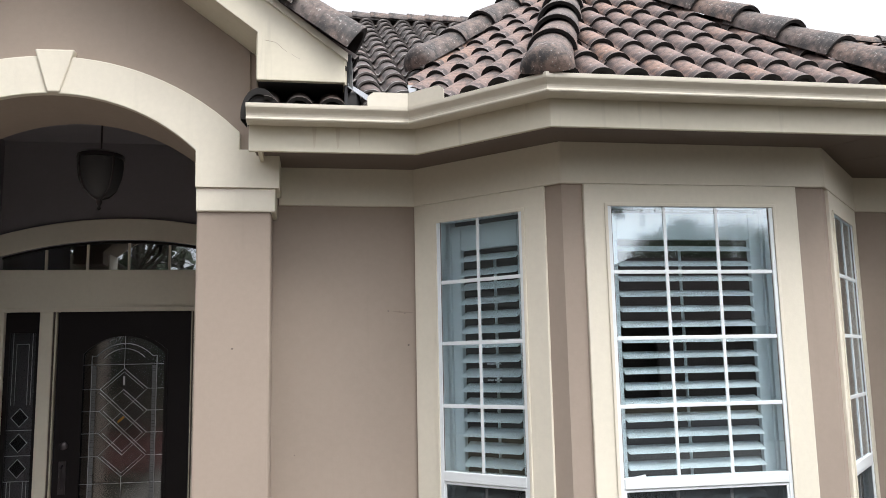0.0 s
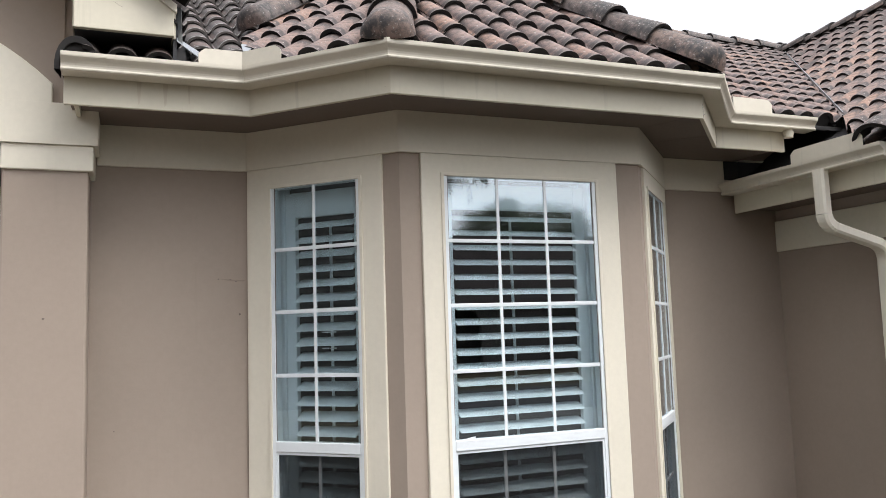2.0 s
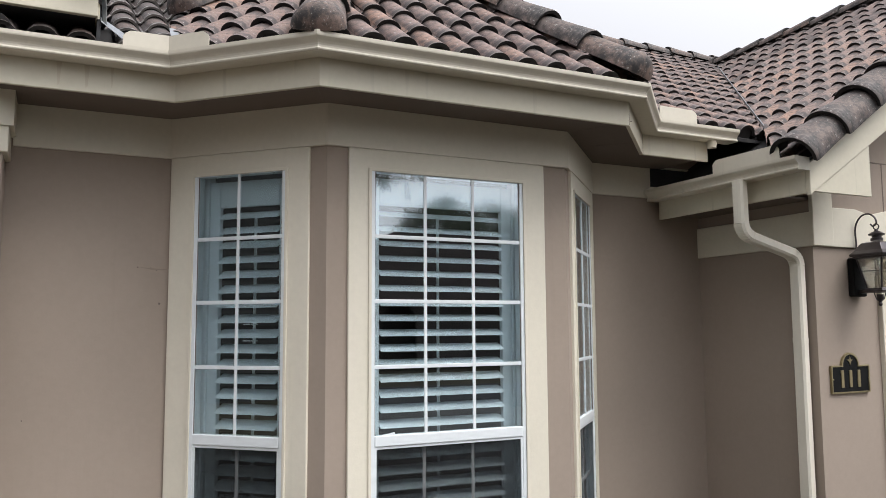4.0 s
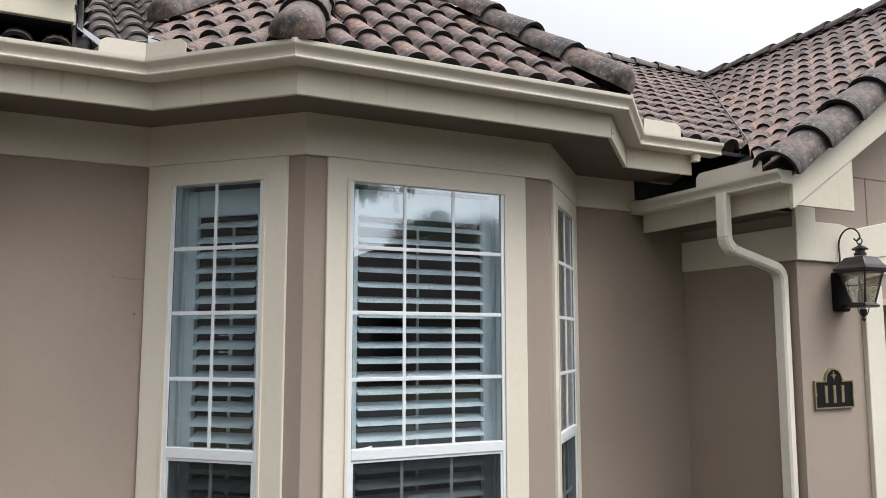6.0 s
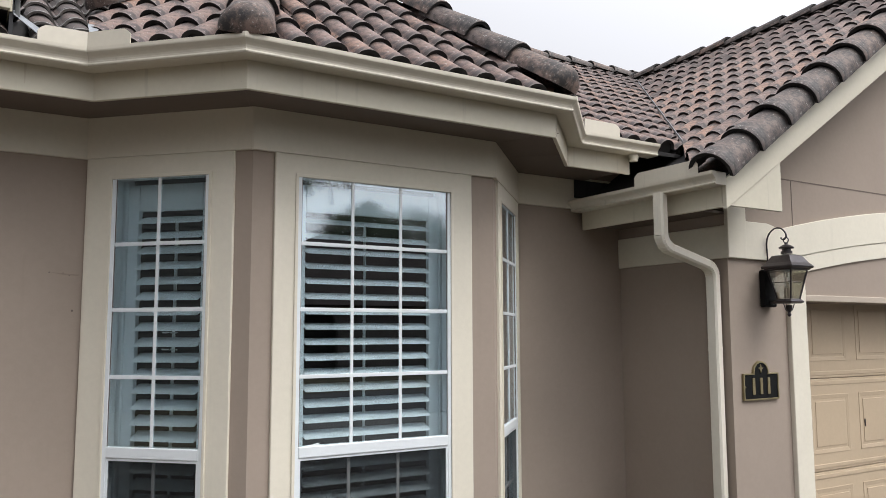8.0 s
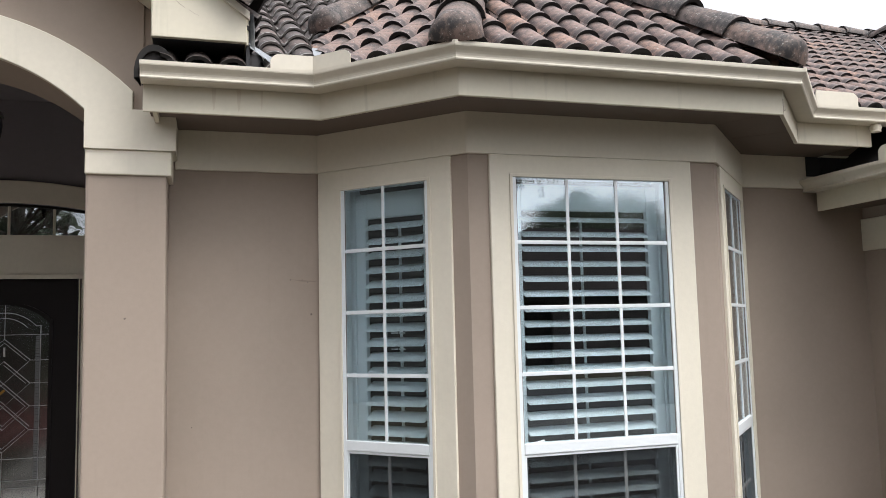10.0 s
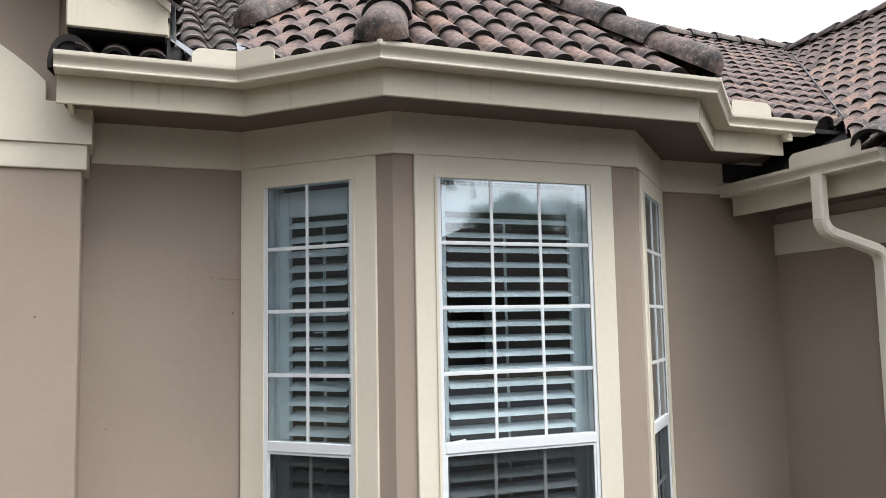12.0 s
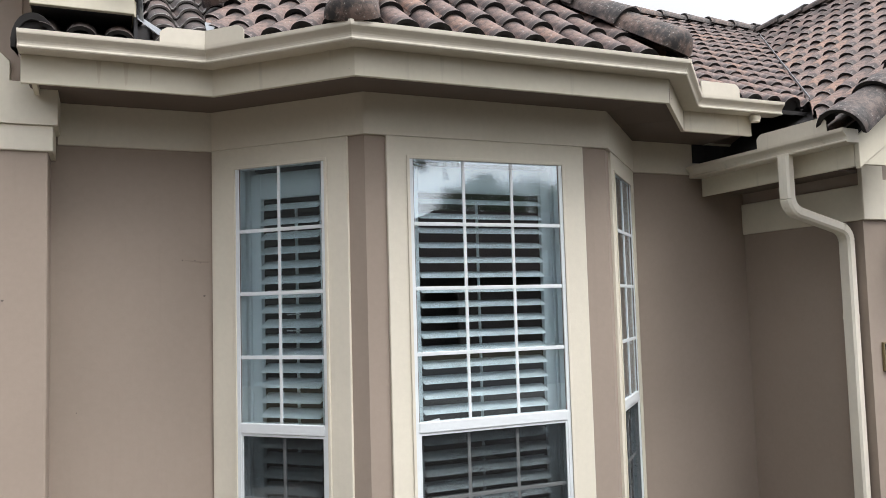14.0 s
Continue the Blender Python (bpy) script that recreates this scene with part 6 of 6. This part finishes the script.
def tree(label, base, height, spread, crown_low, leaves, leaf, seed, lean=(0, 0), clumps=46, limbs=9, crown=None, twigs=6):
    rr = random.Random(seed)
    t = thing("tree", label, "tree", "street trees", at=base)
    b = B()
    top = Vector((lean[0], lean[1], height * 0.62))
    trunk = [Vector((0, 0, -0.3)), Vector((0.05, 0.03, crown_low * 0.5)), Vector((lean[0] * 0.4, lean[1] * 0.4, crown_low)), top]
    r = height * 0.028
    tube(b, trunk, [r * 1.35, r, r * 0.85, r * 0.35], 9)
    part("trunk", b, BARK, t)
    tips = []
    b = B()
    for i in range(limbs):
        a = 2 * math.pi * (i + rr.uniform(-0.3, 0.3)) / limbs
        s = trunk[2].lerp(top, rr.uniform(0.0, 0.8))
        L = spread * rr.uniform(0.55, 0.95)
        e_ = s + Vector((math.cos(a) * L, math.sin(a) * L, rr.uniform(0.05, 0.45) * height * 0.5))
        md = s.lerp(e_, 0.5) + Vector((rr.uniform(-0.3, 0.3), rr.uniform(-0.3, 0.3), rr.uniform(0.1, 0.6)))
        tube(b, [s, md, e_], [r * 5.4 / (6 + limbs), r * 3.2 / (6 + limbs), r * 0.6 / (6 + limbs)], 6)
        for j in range(twigs):
            p = md.lerp(e_, rr.uniform(0, 1))
            q = p + Vector((rr.uniform(-1, 1), rr.uniform(-1, 1), rr.uniform(-0.5, 0.9))) * spread * 0.32
            tube(b, [p, p.lerp(q, 0.5) + Vector((0, 0, rr.uniform(-0.1, 0.2))), q], [r * 0.14 * (6 / twigs) ** 0.6, r * 0.08 * (6 / twigs) ** 0.6, r * 0.02 * (6 / twigs) ** 0.6], 4)
            tips.append(q)
        tips.append(e_)
    part("limbs", b, BARK, t)
    vs, fs = [], []
    for i in range(clumps):
        c = rr.choice(tips) + Vector((rr.gauss(0, 0.12), rr.gauss(0, 0.12), rr.gauss(0, 0.10))) * spread
        cr = spread * rr.uniform(0.12, 0.26)
        if crown:
            cz, rx, rz = crown
            q = Vector((rr.gauss(0, 1), rr.gauss(0, 1), rr.gauss(0, 1))).normalized() * rr.uniform(0.35, 1.0) ** 0.6
            c = Vector((q.x * rx, q.y * rx, cz + q.z * rz))
        for j in range(leaves // clumps):
            d = Vector((rr.gauss(0, 1), rr.gauss(0, 1), rr.gauss(0, 0.8)))
            p = c + d * cr * 0.55
            ax = Vector((rr.gauss(0, 1), rr.gauss(0, 1), rr.gauss(0, 1))).normalized()
            bx = ax.cross(Vector((rr.gauss(0, 1), rr.gauss(0, 1), rr.gauss(0, 1)))).normalized()
            s = leaf * rr.uniform(0.6, 1.3)
            k = len(vs)
            vs += [p - ax * s, p + bx * s * 0.45, p + ax * s, p - bx * s * 0.45]
            fs.append((k, k + 1, k + 2, k + 3))
    me = bpy.data.meshes.new("crown")
    me.from_pydata([tuple(v) for v in vs], [], fs)
    me.materials.append(LEAF)
    ob = new("crown", me)
    ob.parent = t
    tagged(ob, "crown of many small green leaves", kind="stuff")
    return t


tree("round green tree behind the house opposite", (20.6, -35.3, -0.3), 11.2, 2.6, 4.6, 150000, 0.029, 1, clumps=420, limbs=16, crown=(7.4, 2.8, 2.2), twigs=12)
tree("thin-leaved tree behind the house opposite", (24.6, -36.0, -0.3), 11.4, 2.8, 4.6, 140000, 0.027, 2, clumps=420, limbs=22, crown=(7.3, 2.7, 2.4), twigs=14)
tree("spreading oak with low limbs on the lawn", (-4.2, -7.5, -0.1), 9.0, 5.0, 3.4, 60000, 0.021, 3, limbs=22, clumps=520, twigs=26)

# unseen woods on both sides of the street, added to block low sky light
WOODLEAF = leaf_mat("added_woods_leaf", (0.040, 0.052, 0.030), (0.075, 0.092, 0.052))
rw = random.Random(21)
vs, fs = [], []
for k in range(62):
    a = radians(-150 + 300 * k / 61 + rw.uniform(-2, 2))
    px_, py_ = math.sin(a) * 46, -math.cos(a) * 46
    if 4 < px_ < 36 and py_ < 0:
        continue
    hgt = rw.uniform(8.0, 12.5)
    for j in range(420):
        u_ = Vector((rw.gauss(0, 1), rw.gauss(0, 1), rw.gauss(0, 1))).normalized() * rw.uniform(0.3, 1.0) ** 0.5
        p = Vector((px_ + u_.x * 3.2, py_ + u_.y * 3.2, hgt * 0.5 + u_.z * hgt * 0.52))
        ax = Vector((rw.gauss(0, 1), rw.gauss(0, 1), rw.gauss(0, 1))).normalized()
        bx = ax.cross(Vector((rw.gauss(0, 1), rw.gauss(0, 1), rw.gauss(0, 1)))).normalized()
        z_ = rw.uniform(0.35, 0.75)
        c = len(vs)
        vs += [tuple(p - ax * z_), tuple(p + bx * z_ * 0.6), tuple(p + ax * z_), tuple(p - bx * z_ * 0.6)]
        fs.append((c, c + 1, c + 2, c + 3))
me = bpy.data.meshes.new("far_woods")
me.from_pydata(vs, [], fs)
me.materials.append(WOODLEAF)
tagged(new("far_woods", me), "unseen dark green woods added round the street to block low sky light", "woods", kind="stuff")

# neighbouring house with pale clapboard
nb = thing("house_neighbour", "grey clapboard house with a dark gabled roof next door", "house", at=(-13.0, 0, -0.1))
CLAP = painted("grey_clapboard_paint", (0.050, 0.049, 0.046), 0.8, 40, 0.1, 0.06)
CLAP.node_tree.nodes["Principled BSDF"].inputs["Specular IOR Level"].default_value = 0.0
bm = B()
box(bm, -6, -0.05, -7, 9, 0, 6.2)
prism(bm, [(-6, -7, 6.2), (-0.05, -7, 6.2), (-0.05, -7, 6.25), (-3, -7, 8.4), (-6, -7, 6.25)], (0, 16, 0))
part("wall", bm, CLAP, nb)
bm = B()
for i in range(47):
    z = 0.05 + i * 0.13
    prism(bm, [(-0.05, -7, z), (-0.022, -7, z), (-0.04, -7, z + 0.13), (-0.05, -7, z + 0.13)], (0, 16, 0))
tagged(part("clapboards", bm, CLAP, nb, "overlapping grey boards"), kind="stuff")
bm = B()
prism(bm, [(0.35, -7.4, 6.05), (0.35, -7.4, 6.17), (-3, -7.4, 8.6), (-6.4, -7.4, 6.17), (-6.4, -7.4, 6.05), (-3, -7.4, 8.45)], (0, 16.8, 0))
part("roof", bm, painted("charcoal_shingles", (0.05, 0.05, 0.05), 0.9, 20, 0.6, 0.2, 0, 0.02), nb)

# the drooping branch of a tree before the house
tall = tree("tall street tree with drooping leafy branches", (3.4, -6.4, -0.1), 9.5, 3.0, 5.4, 1400, 0.07, 6)
rr = random.Random(11)
bm = B()
boughs = [[Vector(p) for p in q] for q in ([(0.0, 0.0, 5.2), (0.4, 0.6, 5.30), (0.9, 1.3, 4.85), (1.20, 1.75, 4.40), (1.38, 1.85, 4.12)], [(0.9, 1.3, 4.85), (1.4, 1.6, 4.62), (2.05, 1.85, 4.36)])]
tube(bm, boughs[0], [0.10, 0.05, 0.028, 0.012, 0.004], 6)
tube(bm, boughs[1], [0.020, 0.012, 0.004], 5)
vs, fs = [], []
for i in range(190):
    q = boughs[0][2:] if i % 4 else boughs[1][1:]
    k = rr.randrange(len(q) - 1)
    p = q[k].lerp(q[k + 1], rr.random()) + Vector((rr.gauss(-0.03, 0.15), rr.gauss(0, 0.12), rr.gauss(0, 0.06)))
    d = Vector((rr.gauss(0.2, 0.5), rr.gauss(0, 0.5), rr.gauss(-1.0, 0.3))).normalized()
    sd = d.cross(Vector((rr.gauss(0, 1), rr.gauss(0, 1), rr.gauss(0, 1)))).normalized()
    L = rr.uniform(0.14, 0.30)
    tube(bm, [p, p + d * L * 0.6 + Vector((0, 0, 0.01)), p + d * L], 0.002, 3)
    for j in range(8):
        o = p + d * L * (j + 1) / 8.5
        for s_ in (-1, 1):
            ax = (sd * s_ + d * rr.uniform(0.5, 0.9)).normalized()
            bx = ax.cross(Vector((rr.gauss(0, 1), rr.gauss(0, 1), rr.gauss(0, 1)))).normalized()
            m_ = rr.uniform(0.045, 0.075)
            c = len(vs)
            vs += [tuple(o), tuple(o + ax * m_ * 0.5 + bx * 0.009), tuple(o + ax * m_), tuple(o + ax * m_ * 0.5 - bx * 0.009)]
            fs.append((c, c + 1, c + 2, c + 3))
part("drooping_branch", bm, BARK, tall)
me = bpy.data.meshes.new("leaves")
me.from_pydata(vs, [], fs)
me.materials.append(LEAF)
lv = new("leaves", me)
lv.parent = tall
tagged(lv, "small pointed leaves", kind="stuff")

house = thing("house_opposite", "tan house with a dark hipped roof across the street", "house", at=(20.0, -27.0, -0.3))
bm = B()
loop = [(-12, 0, 0), (-6.4, 0, 0), (-6.4, 0, 2.0)] + [(-5.5 - 0.9 * math.cos(math.pi * i / 12), 0, 2.1 + 0.9 * math.sin(math.pi * i / 12)) for i in range(13)] + [(-4.6, 0, 2.0), (-4.6, 0, 0), (12, 0, 0), (12, 0, 3.3), (-12, 0, 3.3)]
prism(bm, loop, (0, -0.3, 0))
box(bm, -12, -11.7, -9, -0.3, 0, 3.3)
box(bm, 11.7, 12, -9, -0.3, 0, 3.3)
box(bm, -12, 12, -9.3, -9, 0, 3.3)
box(bm, -6.9, -4.1, -1.6, -1.5, 0, 3.2)
OPWALL = painted("tan_stucco", (0.10, 0.090, 0.084), 0.9, 60, 0.3, 0.08)
OPWALL.node_tree.nodes["Principled BSDF"].inputs["Specular IOR Level"].default_value = 0.0
part("wall", bm, OPWALL, house)
bm = B()
v = [bm.verts.new(p) for p in ((-12.5, 0.5, 3.2), (12.5, 0.5, 3.2), (12.5, -9.8, 3.2), (-12.5, -9.8, 3.2), (-3.8, -4.6, 7.0), (5.0, -4.6, 7.0))]
for f in ((0, 1, 5, 4), (1, 2, 5), (2, 3, 4, 5), (3, 0, 4), (3, 2, 1, 0)):
    bm.faces.new([v[i] for i in f])
OPROOF = painted("dark_brown_roof", (0.040, 0.034, 0.032), 0.9, 20, 0.6, 0.25, 0, 0.03)
OPROOF.node_tree.nodes["Principled BSDF"].inputs["Specular IOR Level"].default_value = 0.0
part("roof", bm, OPROOF, house)
for x in (-9.0, 4.0):
    bm = B()
    box(bm, x - 0.8, x + 0.8, 0.0, 0.05, 0.9, 2.4)
    wd = part("window", bm, painted("white_house_trim", (0.7, 0.7, 0.68), 0.6, 20, 0.05), house)
    bm = B()
    box(bm, x - 0.7, x + 0.7, 0.052, 0.06, 1.0, 2.3)
    part("pane", bm, DARKGLASS, wd)
